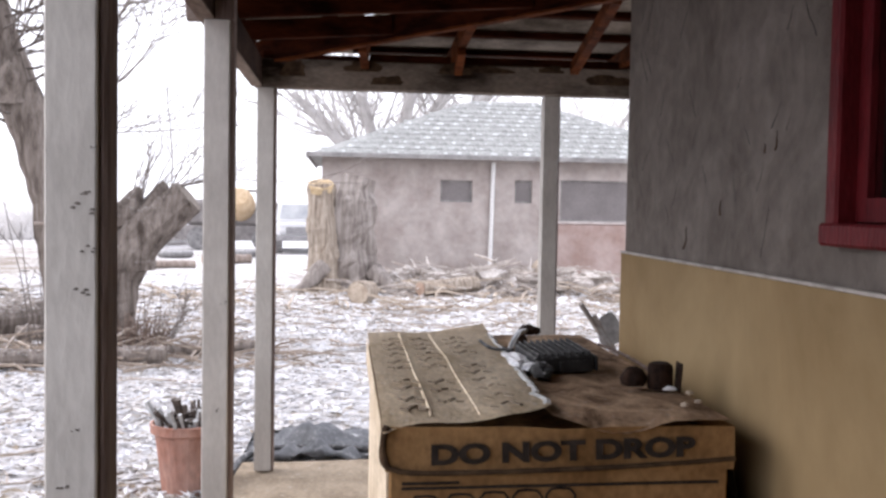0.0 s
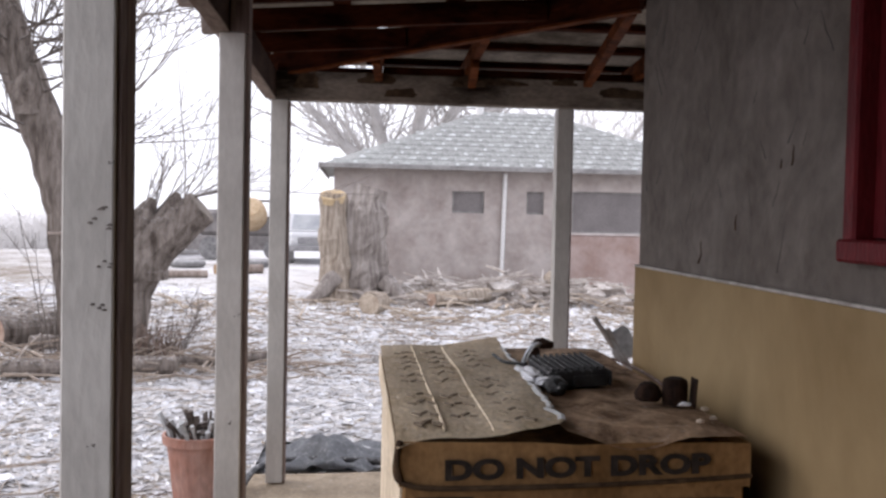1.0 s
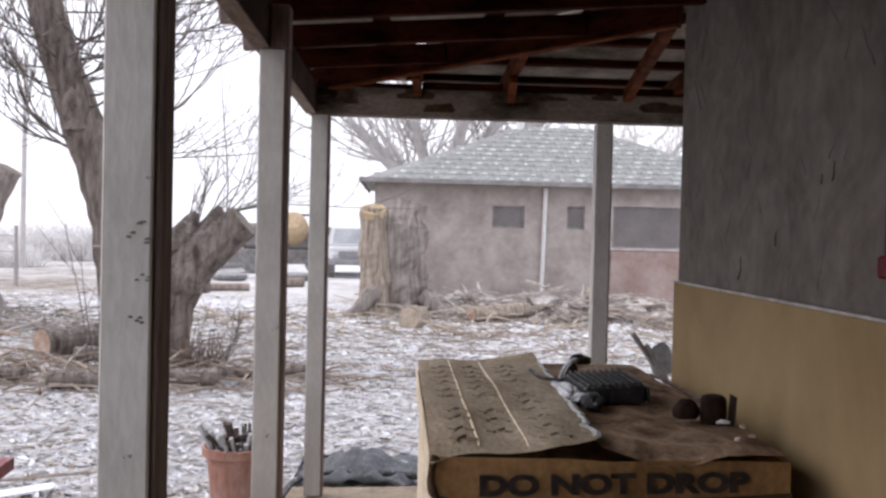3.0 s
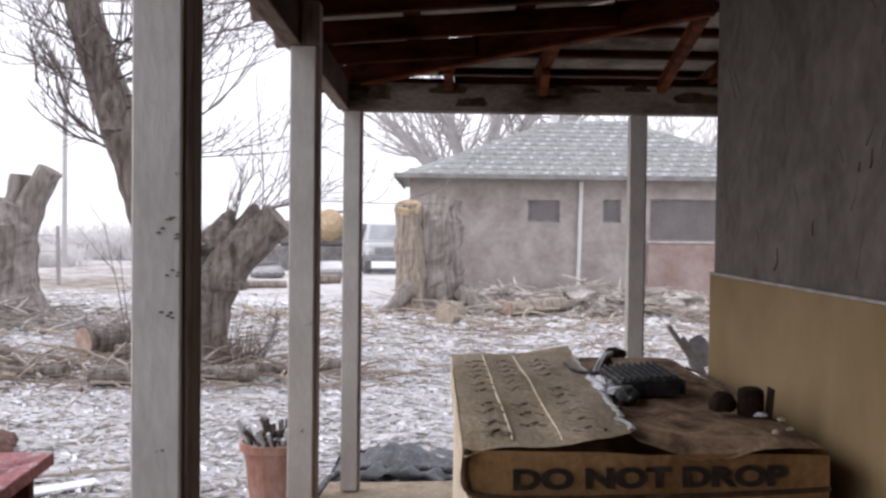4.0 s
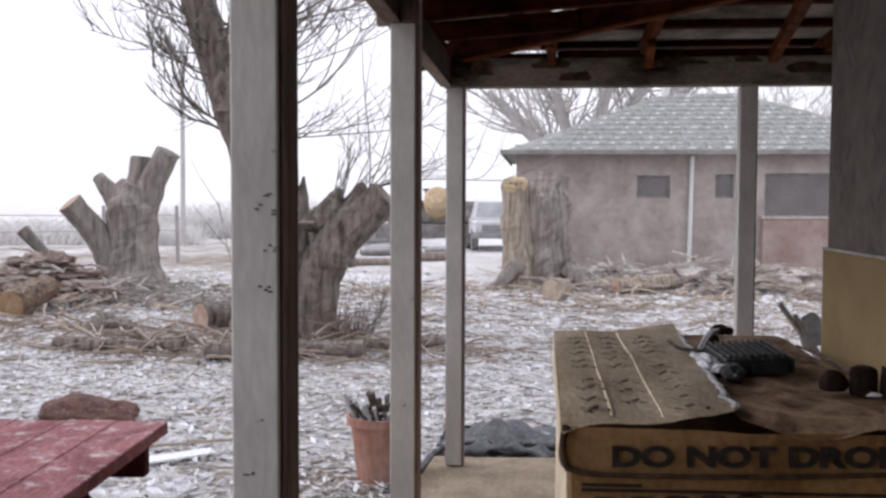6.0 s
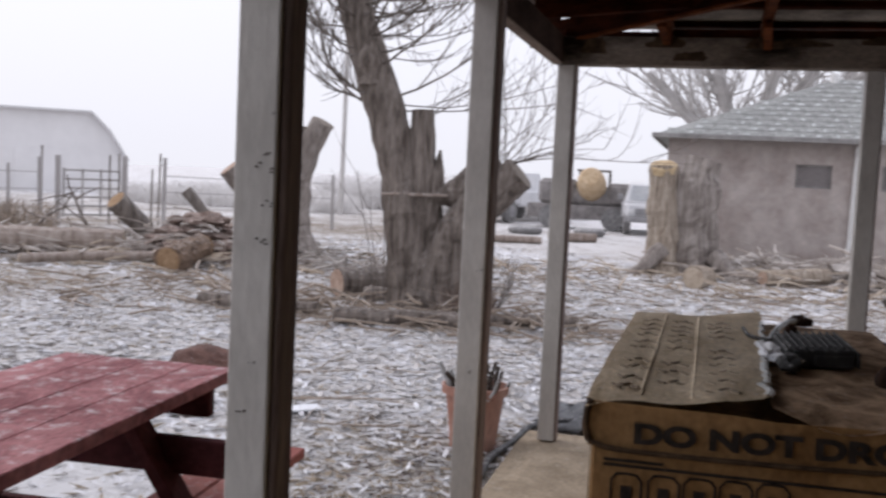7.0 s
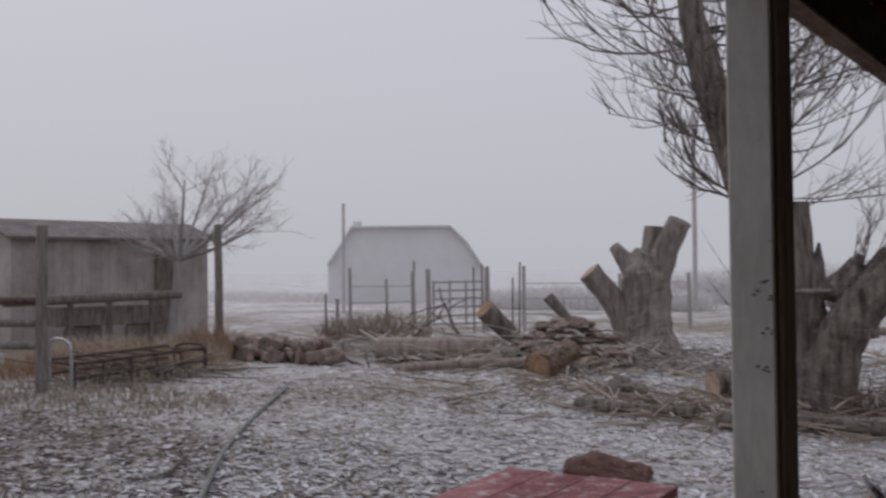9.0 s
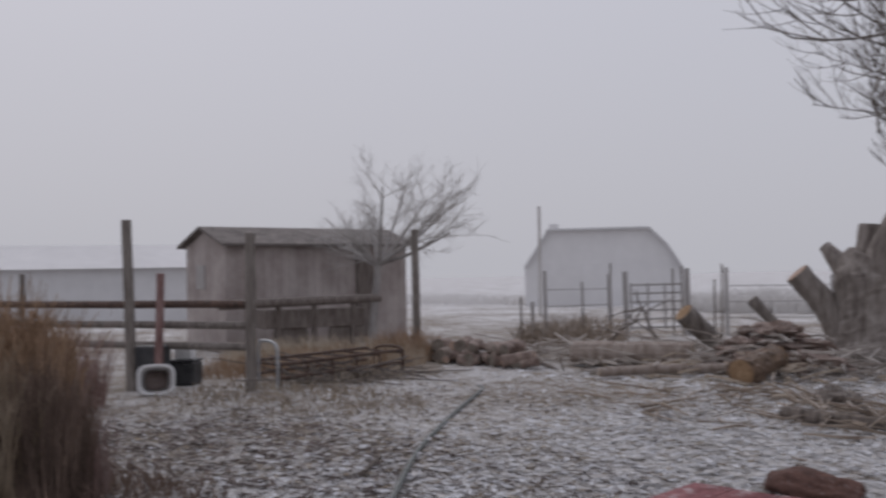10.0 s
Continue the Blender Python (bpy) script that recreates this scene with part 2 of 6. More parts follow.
BARK_HAZE = surf("haze_lifted_bark", (0.20, 0.147, 0.115), (0.33, 0.255, 0.205), 4, 0.95, 0.8, (2.4, 2.4, 0.4), frost=0.25, rime_haze=0.16)
STICK_FAR = surf("haze_paled_sticks", (0.21, 0.175, 0.152), (0.44, 0.39, 0.345), 5, 0.95, 0.3, frost=0.45, rime_haze=0.14, vary=0.4)
TWIG = surf("twig_bark", (0.085, 0.066, 0.055), (0.16, 0.13, 0.11), 10, 0.9, 0.2, frost=0.25, rime_haze=0.05)
# Far twigs: most of this paleness stands in for fog.
TWIG_FAR = surf("haze_paled_twigs", (0.22, 0.208, 0.198), (0.32, 0.305, 0.295), 3, 0.95, 0.2, rime_haze=0.6)
CUT_WOOD = surf("fresh_cut_wood", (0.43, 0.31, 0.175), (0.60, 0.47, 0.30), 9, 0.85, 0.3, frost=0.1)
CUT_ORANGE = surf("orange_cut_wood", (0.25, 0.155, 0.085), (0.40, 0.27, 0.165), 8, 0.85, 0.4, twist=0.8)
CUT_PINK = surf("dull_pink_cut_wood", (0.34, 0.23, 0.175), (0.47, 0.35, 0.28), 8, 0.9, 0.3)
CUT_GREY = surf("pale_cut_wood", (0.38, 0.30, 0.23), (0.55, 0.47, 0.38), 8, 0.9, 0.3, frost=0.3)
STRIPPED = surf("stripped_pale_trunk_wood", (0.185, 0.138, 0.10), (0.45, 0.37, 0.285), 5, 0.9, 0.7, (4, 4, 0.25), rime_haze=0.1)
STICK = surf("dead_sticks", (0.215, 0.165, 0.13), (0.40, 0.33, 0.265), 5, 0.95, 0.3, frost=0.45, vary=0.35)
LITTER_DARK = surf("dark_leaf_litter", (0.08, 0.06, 0.055), (0.18, 0.145, 0.132), 3, 0.95, 0.0, vary=0.4)
LITTER_TAN = surf("tan_straw", (0.27, 0.215, 0.155), (0.42, 0.35, 0.27), 3, 0.95, 0.0, vary=0.3, frost=0.2)
LITTER_GREY = surf("matted_grey_straw", (0.54, 0.515, 0.50), (0.74, 0.72, 0.705), 3, 0.95, 0.0, vary=0.25)
LITTER_WHITE = surf("frosted_straw", (0.62, 0.62, 0.64), (0.78, 0.79, 0.82), 3, 0.95, 0.0, vary=0.15)
WEED = surf("dry_brown_weeds", (0.16, 0.115, 0.075), (0.34, 0.26, 0.175), 3, 0.95, 0.0, vary=0.4, rime_haze=0.06)
WEED_TAN = surf("tan_dry_weeds", (0.24, 0.155, 0.10), (0.40, 0.275, 0.185), 3, 0.95, 0.0, vary=0.4)
WEED_DARK = surf("dark_dry_weeds", (0.14, 0.098, 0.079), (0.27, 0.195, 0.155), 3, 0.95, 0.0, vary=0.5)
WEED_RED = surf("reddish_dry_weeds", (0.15, 0.085, 0.072), (0.28, 0.18, 0.155), 3, 0.95, 0.0, vary=0.4, rime_haze=0.06)
WEED_PALE = surf("pale_dry_grass", (0.33, 0.265, 0.19), (0.46, 0.385, 0.29), 3, 0.95, 0.0, vary=0.3, rime_haze=0.15)
# House colours carry a pale coat that imitates fog over the yard.
HOUSE_WALL = surf("mauve_brown_stucco", (0.22, 0.165, 0.14), (0.35, 0.28, 0.245), 2.2, 0.95, 0.35, fine=9, rime_haze=0.3, grain=0.2, twist=0.2, low=0.3, high=0.7)
HOUSE_LOW = surf("faded_brick_red_wall", (0.275, 0.172, 0.14), (0.355, 0.235, 0.20), 2.0, 0.95, 0.3, fine=12, rime_haze=0.2, grain=0.12)
SHINGLE = surf("frosty_shingles", (0.125, 0.135, 0.128), (0.205, 0.215, 0.205), 2.5, 0.95, 0.4, frost=0.18, rime_haze=0.18, vary=0.35)
FASCIA = surf("grey_fascia", (0.19, 0.18, 0.175), (0.27, 0.26, 0.25), 4, 0.9, 0.2, rime_haze=0.1)
SILL_PAINT = surf("dull_pink_sill_paint", (0.42, 0.36, 0.335), (0.55, 0.49, 0.46), 5, 0.8, 0.1, rime_haze=0.1)
WHITE_PAINT = surf("white_paint", (0.70, 0.69, 0.67), (0.80, 0.79, 0.77), 5, 0.6, 0.1)
# Room darkness put into the colour of inner surfaces.
DARK_VOID = surf("painted_dim_interior", (0.10, 0.095, 0.09), (0.16, 0.15, 0.145), 1.5, 0.95, 0.1)
# Shed boards lightened the same way, for haze.
SHED_WALL = surf("haze_paled_shed_boards", (0.195, 0.146, 0.132), (0.325, 0.262, 0.242), 1.6, 0.95, 0.3, (1.0, 1.0, 0.8), rime_haze=0.3, vary=0.1, grain=0.18)
SHED_ROOF = surf("frosty_shed_roof", (0.11, 0.095, 0.088), (0.21, 0.185, 0.172), 3, 0.8, 0.2, frost=0.16)
# Near-white colours that stand in for fog over the farthest things.
BARN_ROOF = surf("haze_grey_barn_roof", (0.60, 0.595, 0.60), (0.65, 0.645, 0.65), 0.5, 0.95, 0.0, fine=2, grain=0.04)
BARN_PALE = surf("haze_white_barn", (0.69, 0.68, 0.68), (0.74, 0.73, 0.73), 0.4, 0.95, 0.0, fine=2, rime_haze=0.0, grain=0.04)
FAR_BRUSH = surf("haze_white_brush", (0.74, 0.725, 0.715), (0.80, 0.79, 0.785), 0.8, 0.95, 0.0, rime_haze=0.3, grain=0.05)
FENCE_WOOD = surf("grey_fence_wood", (0.115, 0.095, 0.082), (0.22, 0.19, 0.165), 8, 0.95, 0.5, (3, 3, 0.4), frost=0.2, rime_haze=0.06)
RED_POST = surf("faded_red_post", (0.16, 0.075, 0.068), (0.28, 0.15, 0.135), 6, 0.9, 0.4, (2, 2, 0.4), rime_haze=0.08)
CART_WOOD = surf("dark_cart_wood", (0.09, 0.07, 0.06), (0.175, 0.14, 0.12), 8, 0.95, 0.4, (3, 3, 0.4), frost=0.2, rime_haze=0.05)
# Far fence wood lightened: fog haze is put into its colour.
FENCE_FAR = surf("haze_pale_fence_wood", (0.27, 0.25, 0.245), (0.35, 0.335, 0.33), 6, 0.95, 0.3, (3, 3, 0.4), rime_haze=0.22)
WHITE_PLASTIC = surf("white_plastic", (0.66, 0.66, 0.66), (0.76, 0.76, 0.76), 5, 0.5, 0.05, frost=0.2)
BLACK_PLASTIC = surf("black_plastic", (0.035, 0.035, 0.038), (0.07, 0.07, 0.072), 8, 0.5, 0.1, frost=0.3)
# Truck paint and glass greyed for haze as well.
CAR_WHITE = surf("haze_white_car_paint", (0.58, 0.59, 0.61), (0.68, 0.69, 0.71), 2, 0.5, 0.0, rime_haze=0.2, spec=0.3)
CAR_DARK = surf("dark_grille", (0.15, 0.15, 0.16), (0.21, 0.21, 0.22), 6, 0.6, 0.1, rime_haze=0.2)
CAR_GLASS = surf("haze_grey_windscreen", (0.28, 0.30, 0.32), (0.38, 0.40, 0.42), 2, 0.25, 0.0, rime_haze=0.15, spec=0.5)
# Opaque pane colour: a dark room behind it, greyed for fog.
HOUSE_PANE = surf("haze_grey_window_pane", (0.19, 0.172, 0.168), (0.25, 0.228, 0.222), 2, 0.6, 0.0, spec=0.1)
RUBBER = surf("old_tyre_rubber", (0.06, 0.06, 0.062), (0.11, 0.11, 0.112), 10, 0.9, 0.2, frost=0.5, rime_haze=0.22)
DRUM_YELLOW = surf("weathered_yellow_paint", (0.40, 0.25, 0.11), (0.60, 0.42, 0.21), 5, 0.8, 0.1, rime_haze=0.22)
MACHINE = surf("dull_dark_machine", (0.10, 0.09, 0.088), (0.17, 0.152, 0.146), 3, 0.95, 0.2, frost=0.06, rime_haze=0.16)
STONE = surf("rusty_brown_stone", (0.075, 0.04, 0.033), (0.16, 0.085, 0.068), 7, 0.9, 0.6, frost=0.03)
FROST_GREY = surf("thin_grey_frost", (0.40, 0.41, 0.41), (0.56, 0.57, 0.575), 9, 0.95, 0.2)
SNOW = surf("packed_snow", (0.70, 0.72, 0.76), (0.80, 0.81, 0.84), 3, 0.9, 0.3)
HOSE = surf("grey_green_hose", (0.10, 0.11, 0.105), (0.17, 0.18, 0.175), 10, 0.6, 0.1, frost=0.25)
CLOTH = surf("pale_green_curtain", (0.30, 0.38, 0.34), (0.40, 0.48, 0.44), 6, 0.95, 0.2, (6, 6, 0.3))
GLASS = bpy.data.materials.new("window_glass")
GLASS.use_nodes = True
_g = GLASS.node_tree.nodes["Principled BSDF"]
_g.inputs["Base Color"].default_value = (0.9, 0.95, 0.95, 1)
_g.inputs["Roughness"].default_value = 0.03
_g.inputs["Transmission Weight"].default_value = 1.0
_g.inputs["IOR"].default_value = 1.45


# ---- building tools ----
def thing(name, label, category, m=None, group="", kind=""):
    ob = new(name)
    ob.empty_display_size = 0.1
    ob.matrix_basis = m or Matrix()
    return tagged(ob, label, category, group, kind)


def finish(bm, name, material, smooth=False):
    bmesh.ops.recalc_face_normals(bm, faces=bm.faces)
    me = bpy.data.meshes.new(name)
    bm.to_mesh(me)
    bm.free()
    me.materials.append(material)
    if smooth:
        me.polygons.foreach_set("use_smooth", [True] * len(me.polygons))
    return me


def part(name, bm, material, parent, label="", smooth=False, kind=""):
    ob = new(name, finish(bm, name, material, smooth))
    ob.parent = parent
    return tagged(ob, label, kind=kind)


def solid(name, bm, material, label, category="", kind="", group="", m=None, smooth=False):
    """A thing or a piece of the setting that is one mesh."""
    ob = new(name, finish(bm, name, material, smooth))
    if m:
        ob.matrix_basis = m
    return tagged(ob, label, category, group, kind)


def block(bm, x0, x1, y0, y1, z0, z1, bevel=0.0, m=None):
    """A box between the given bounds, its edges eased."""
    t = bmesh.new()
    bmesh.ops.create_cube(t, size=1.0)
    for v in t.verts:
        v.co = Vector(((x0 + x1) / 2 + v.co.x * (x1 - x0), (y0 + y1) / 2 + v.co.y * (y1 - y0), (z0 + z1) / 2 + v.co.z * (z1 - z0)))
    if bevel:
        bmesh.ops.bevel(t, geom=t.edges[:], offset=bevel, segments=1, affect="EDGES", profile=0.5)
    if m:
        t.transform(m)
    me = bpy.data.meshes.new("tmp")
    t.to_mesh(me)
    t.free()
    bm.from_mesh(me)
    bpy.data.meshes.remove(me)
    return bm


def B(*a, **k):
    return block(bmesh.new(), *a, **k)


def timber(bm, p, q, w, h, bevel=0.004, up=(0, 0, 1)):
    """A squared timber from p to q, w wide and h high."""
    p, q = Vector(p), Vector(q)
    d = (q - p).normalized()
    side = d.cross(Vector(up)).normalized()
    top = side.cross(d).normalized()
    m = Matrix((side, d, top)).transposed().to_4x4()
    m.translation = p
    return block(bm, -w / 2, w / 2, 0, (q - p).length, -h / 2, h / 2, bevel, m)


def smoothline(pts, n):
    """A Catmull-Rom line through the points, n steps between each pair."""
    pts = [Vector(p) for p in pts]
    ext = [pts[0] * 2 - pts[1]] + pts + [pts[-1] * 2 - pts[-2]]
    out = []
    for i in range(1, len(ext) - 2):
        a, b, c, d = ext[i - 1:i + 3]
        for k in range(n):
            t = k / n
            out.append(0.5 * (2 * b + (c - a) * t + (2 * a - 5 * b + 4 * c - d) * t * t + (3 * b - a - 3 * c + d) * t ** 3))
    return out + [pts[-1]]


def tube(bm, pts, rad, sides=8, rough=0.0, caps=True, freq=3.0, ridge=0.0):
    """A round, tapering limb along a line; rough makes it knotty, ridge furrows it lengthwise."""
    pts = [Vector(p) for p in pts]
    n = len(pts)
    rad = [rad[0] + (rad[-1] - rad[0]) * i / (n - 1) for i in range(n)] if len(rad) == 2 else list(rad)
    d = (pts[1] - pts[0]).normalized()
    u = d.orthogonal().normalized()
    rings = []
    for i, p in enumerate(pts):
        d2 = (pts[min(i + 1, n - 1)] - pts[max(i - 1, 0)]).normalized()
        u = (u - d2 * u.dot(d2)).normalized()
        w = d2.cross(u)
        ring = []
        for k in range(sides):
            a = 2 * math.pi * k / sides
            dirn = u * math.cos(a) + w * math.sin(a)
            r = rad[i]
            if rough:
                r *= 1 + rough * noise.noise((p + dirn * rad[i]) * freq) + rough * 0.5 * noise.noise((p + dirn * rad[i]) * freq * 3.1)
            if ridge:
                r *= 1 + ridge * math.sin(a * 5 + 2 * noise.noise(p * 1.5)) + ridge * 0.6 * math.sin(a * 9 + p.z)
            ring.append(bm.verts.new(p + dirn * r))
        rings.append(ring)
    for i in range(n - 1):
        for k in range(sides):
            bm.faces.new((rings[i][k], rings[i][(k + 1) % sides], rings[i + 1][(k + 1) % sides], rings[i + 1][k]))
    if caps:
        bm.faces.new(rings[0][::-1])
        bm.faces.new(rings[-1])
    return bm


def tubes_mesh(lines, sides=3):
    """Many thin limbs in one list of vertices and faces; lines: (points, first radius, last radius)."""
    verts, faces = [], []
    for pts, r0, r1 in lines:
        n = len(pts)
        d = (pts[-1] - pts[0]).normalized()
        u = d.orthogonal().normalized()
        w = d.cross(u)
        base = len(verts)
        for i, p in enumerate(pts):
            r = r0 + (r1 - r0) * i / (n - 1)
            for k in range(sides):
                a = 2 * math.pi * k / sides
                verts.append(p + (u * math.cos(a) + w * math.sin(a)) * r)
        for i in range(n - 1):
            for k in range(sides):
                a, b = base + i * sides + k, base + i * sides + (k + 1) % sides
                faces.append((a, b, b + sides, a + sides))
        faces.append(tuple(base + (n - 1) * sides + k for k in range(sides)))
    return verts, faces


def raw(name, verts, faces, material, parent=None, label="", category="", kind=""):
    me = bpy.data.meshes.new(name)
    me.from_pydata(verts, [], faces)
    me.materials.append(material)
    ob = new(name, me)
    if parent:
        ob.parent = parent
    return tagged(ob, label, category, "", kind)


def shoot(rng, start, direction, length, radius, depth, lines, bend=0.25, lift=0.15, kids=5, wild=0.35):
    """A bare shoot with side shoots, bending upwards on its way."""
    pts, p, d = [Vector(start)], Vector(start), Vector(direction).normalized()
    steps = 6 if depth else 4
    for i in range(steps):
        d = (d + Vector((rng.uniform(-1, 1), rng.uniform(-1, 1), rng.uniform(-1, 1))) * bend * 0.5 + Vector((0, 0, lift))).normalized()
        p = p + d * (length / steps)
        pts.append(p.copy())
    lines.append((pts, radius, radius * 0.35))
    if depth:
        for k in range(kids):
            i = rng.randint(1, steps - 1)
            q = pts[i].lerp(pts[i + 1], rng.random())
            along = (pts[i + 1] - pts[i]).normalized()
            side = Vector((rng.uniform(-1, 1), rng.uniform(-1, 1), rng.uniform(-0.5, 1))).normalized()
            shoot(rng, q, along * (1 - wild) + side * wild * 1.6, length * rng.uniform(0.35, 0.6), radius * 0.55, depth - 1, lines, bend, lift * 0.8, max(2, kids - 2), wild)


def rough_lump(bm, centre, size, seed, cuts=3, rough=0.25):
    t = bmesh.new()
    bmesh.ops.create_icosphere(t, subdivisions=cuts, radius=1.0)
    for v in t.verts:
        k = 1 + rough * noise.noise(v.co * 1.4 + Vector((seed, 0, 0))) + rough * 0.4 * noise.noise(v.co * 4 + Vector((0, seed, 0)))
        v.co = Vector((v.co.x * size[0] * k, v.co.y * size[1] * k, max(v.co.z * size[2] * k, -size[2] * 0.55))) + Vector(centre)
    me = bpy.data.meshes.new("tmp")
    t.to_mesh(me)
    t.free()
    bm.from_mesh(me)
    bpy.data.meshes.remove(me)
    return bm


GZ = -0.05


# ---- ground ----
def build_ground():
    verts, faces, seg = [], [], 200
    centre = Vector((-3.5, 8.0, 0))
    radii = [0.0] + [0.25 * 1.058 ** i + 0.09 * i for i in range(132)]
    for r in radii[1:]:
        for k in range(seg):
            a = 2 * math.pi * (k + 0.5 * (radii.index(r) % 2)) / seg
            x, y = centre.x + r * math.cos(a), centre.y + r * math.sin(a)
            p = Vector((x, y, 0))
            h = 0.022 * noise.noise(p * 0.5) + 0.018 * noise.noise(p * 2.3)
            if r > 30:
                h += 0.5 * noise.noise(p * 0.02) * min(1, (r - 30) / 60)
            verts.append((x, y, GZ - 0.012 + h))
    verts.append((centre.x, centre.y, GZ))
    mid = len(verts) - 1
    for k in range(seg):
        faces.append((mid, k, (k + 1) % seg))
    for i in range(len(radii) - 2):
        for k in range(seg):
            a, b = i * seg + k, i * seg + (k + 1) % seg
            faces.append((a, a + seg, b + seg, b))
    ob = raw("ground", verts, faces, GROUND, None, "frozen yard of soil and straw under patchy white frost", "ground", "structure")
    ob.data.polygons.foreach_set("use_smooth", [True] * len(ob.data.polygons))


build_ground()

# ---- porch: floor, house wall, roof ----
bm = B(-0.62, 1.0, -3.6, 5.48, -0.2, 0.0)
bmesh.ops.subdivide_edges(bm, edges=bm.edges[:], cuts=24, use_grid_fill=True)
for v in bm.verts:
    if v.co.x < -0.5 or v.co.y > 5.35:
        v.co.x += 0.035 * noise.noise(v.co * 2.1)
        v.co.y += 0.05 * noise.noise(v.co * 1.7 + Vector((5, 0, 0)))
        if v.co.z > -0.01:
            v.co.z -= 0.012
solid("porch_floor", bm, CONCRETE, "worn tan concrete porch slab with a ragged edge", "floor", "structure")

WX = 1.0
bm = B(WX, WX + 0.2, 2.27, 3.9, 0, 2.75)
block(bm, WX, WX + 0.2, -3.6, 1.15, 0, 2.75)
block(bm, WX, WX + 0.2, 1.15, 2.27, 0, 1.305)
block(bm, WX, WX + 0.2, 1.15, 2.27, 2.12, 2.75)
solid("wall_porch", bm, PLASTER, "streaked grey plaster house wall under the porch roof", "wall", "structure")
bm = B(WX + 0.2, 4.5, 3.7, 3.9, 0, 2.75)
solid("wall_end", bm, PLASTER, "grey plaster end wall of the house", "wall", "structure")
bm = B(4.3, 4.5, -3.6, 3.7, 0, 2.75)
block(bm, WX + 0.2, 4.3, -3.6, -3.4, 0, 2.75)
solid("wall_back", bm, PLASTER, "plain grey plaster rear walls of the house", "wall", "structure")
bm = B(WX + 0.2, 4.3, -3.4, 3.7, -0.1, 0.0)
solid("house_floor", bm, CONCRETE, "plain floor of the dark room behind the window", "floor", "structure")
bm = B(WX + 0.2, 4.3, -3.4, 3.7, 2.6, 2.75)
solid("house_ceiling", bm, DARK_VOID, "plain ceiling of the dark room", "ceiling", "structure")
bm = bmesh.new()
block(bm, WX - 0.016, WX - 0.001, -1.2, 1.235, 0.0, 1.205, 0.003)
block(bm, WX - 0.016, WX - 0.001, 1.24, 3.905, 0.0, 1.205, 0.003)
solid("wall_panel", bm, YELLOW_PLY, "yellowed lower wall panels with a pale top edge", "wall panel", "structure")
bm = B(WX - 0.02, WX - 0.001, -1.2, 3.905, 1.205, 1.213)
solid("trim", bm, TAIL_PAINT, "thin pale trim strip along the panel top", "trim", "structure")
# Unseen walls, added in a dark colour to keep light off the porch.
bm = B(-0.62, WX, -1.7, -1.55, 0, 2.1)
block(bm, -0.6, -0.55, -1.55, 0.33, 0, 1.95)
solid("unseen_wall_south", bm, BEAM_BROWN, "unseen dark wall added behind the porch to hold back light", "wall", "structure")
# cracks and scars in the plaster
rng = random.Random(4)
wall_scars = thing("plaster_cracks", "dark cracks and scars in the grey plaster", "cracks", kind="structure")
for y, z, ln in ((3.25, 1.25, 0.13), (2.6, 1.53, 0.06), (2.66, 1.525, 0.04), (2.95, 1.36, 0.07)):
    p = Vector((WX - 0.001, y, z))
    pts = [p.copy()]
    for i in range(6):
        p = p + Vector((0, rng.uniform(-0.5, 0.25), rng.uniform(0.2, 1))) * ln / 5
        pts.append(p.copy())
    part("crack", tube(bmesh.new(), pts, (0.0035, 0.001), 4), EDGE_DARK, wall_scars)

for k in range(34):
    y, z = rng.uniform(2.33, 3.88), rng.uniform(1.25, 2.1)
    slant = rng.choice((-1, 1)) * rng.uniform(0.3, 1.0)
    ln = rng.uniform(0.03, 0.15)
    pts = [Vector((WX - 0.0005, y + slant * ln * u + 0.01 * noise.noise(Vector((k, u * 3, 0))), z + ln * u)) for u in (0, 0.25, 0.5, 0.75, 1.0)]
    part("scratch", tube(bmesh.new(), pts, (rng.uniform(0.001, 0.0022), 0.0006), 4), SCAR, wall_scars)

# window with its red frame
win = thing("window_1", "small window with a heavy dark red painted frame", "window", kind="structure")
y0, y1, z0, z1 = 1.15, 2.27, 1.305, 2.12
fw = 0.05
part("window_frame", block(block(B(WX - 0.035, WX + 0.02, y1 - fw, y1, z0, z1, 0.006), WX - 0.035, WX + 0.02, y0, y0 + fw, z0, z1, 0.006), WX - 0.035, WX + 0.02, y0 + fw, y1 - fw, z1 - fw, z1, 0.006), RED_PAINT, win)
part("window_sill", B(WX - 0.045, WX + 0.12, y0 - 0.01, y1 + 0.008, z0 - 0.004, z0 + 0.046, 0.006), RED_PAINT, win)
part("sash", block(block(block(B(WX + 0.01, WX + 0.045, y1 - fw - 0.045, y1 - fw - 0.001, z0 + 0.05, z1 - fw), WX + 0.01, WX + 0.045, y0 + fw + 0.001, y0 + fw + 0.045, z0 + 0.05, z1 - fw), WX + 0.01, WX + 0.045, y0 + fw + 0.045, y1 - fw - 0.045, z0 + 0.05, z0 + 0.1), WX + 0.01, WX + 0.045, y0 + fw + 0.045, y1 - fw - 0.045, z1 - fw - 0.045, z1 - fw), RED_PAINT, win)
pane = part("pane", B(WX + 0.026, WX + 0.031, y0 + fw + 0.045, y1 - fw - 0.045, z0 + 0.1, z1 - fw - 0.045), GLASS, win)
pane.visible_shadow = False
cur, n_f = bmesh.new(), 40
for k in range(n_f + 1):
    y = 1.2 + 0.85 * k / n_f
    x = WX + 0.17 + 0.018 * math.sin(k * 1.3)
    cur.verts.new((x, y, 1.36)), cur.verts.new((x, y, 2.08))
cur.verts.ensure_lookup_table()
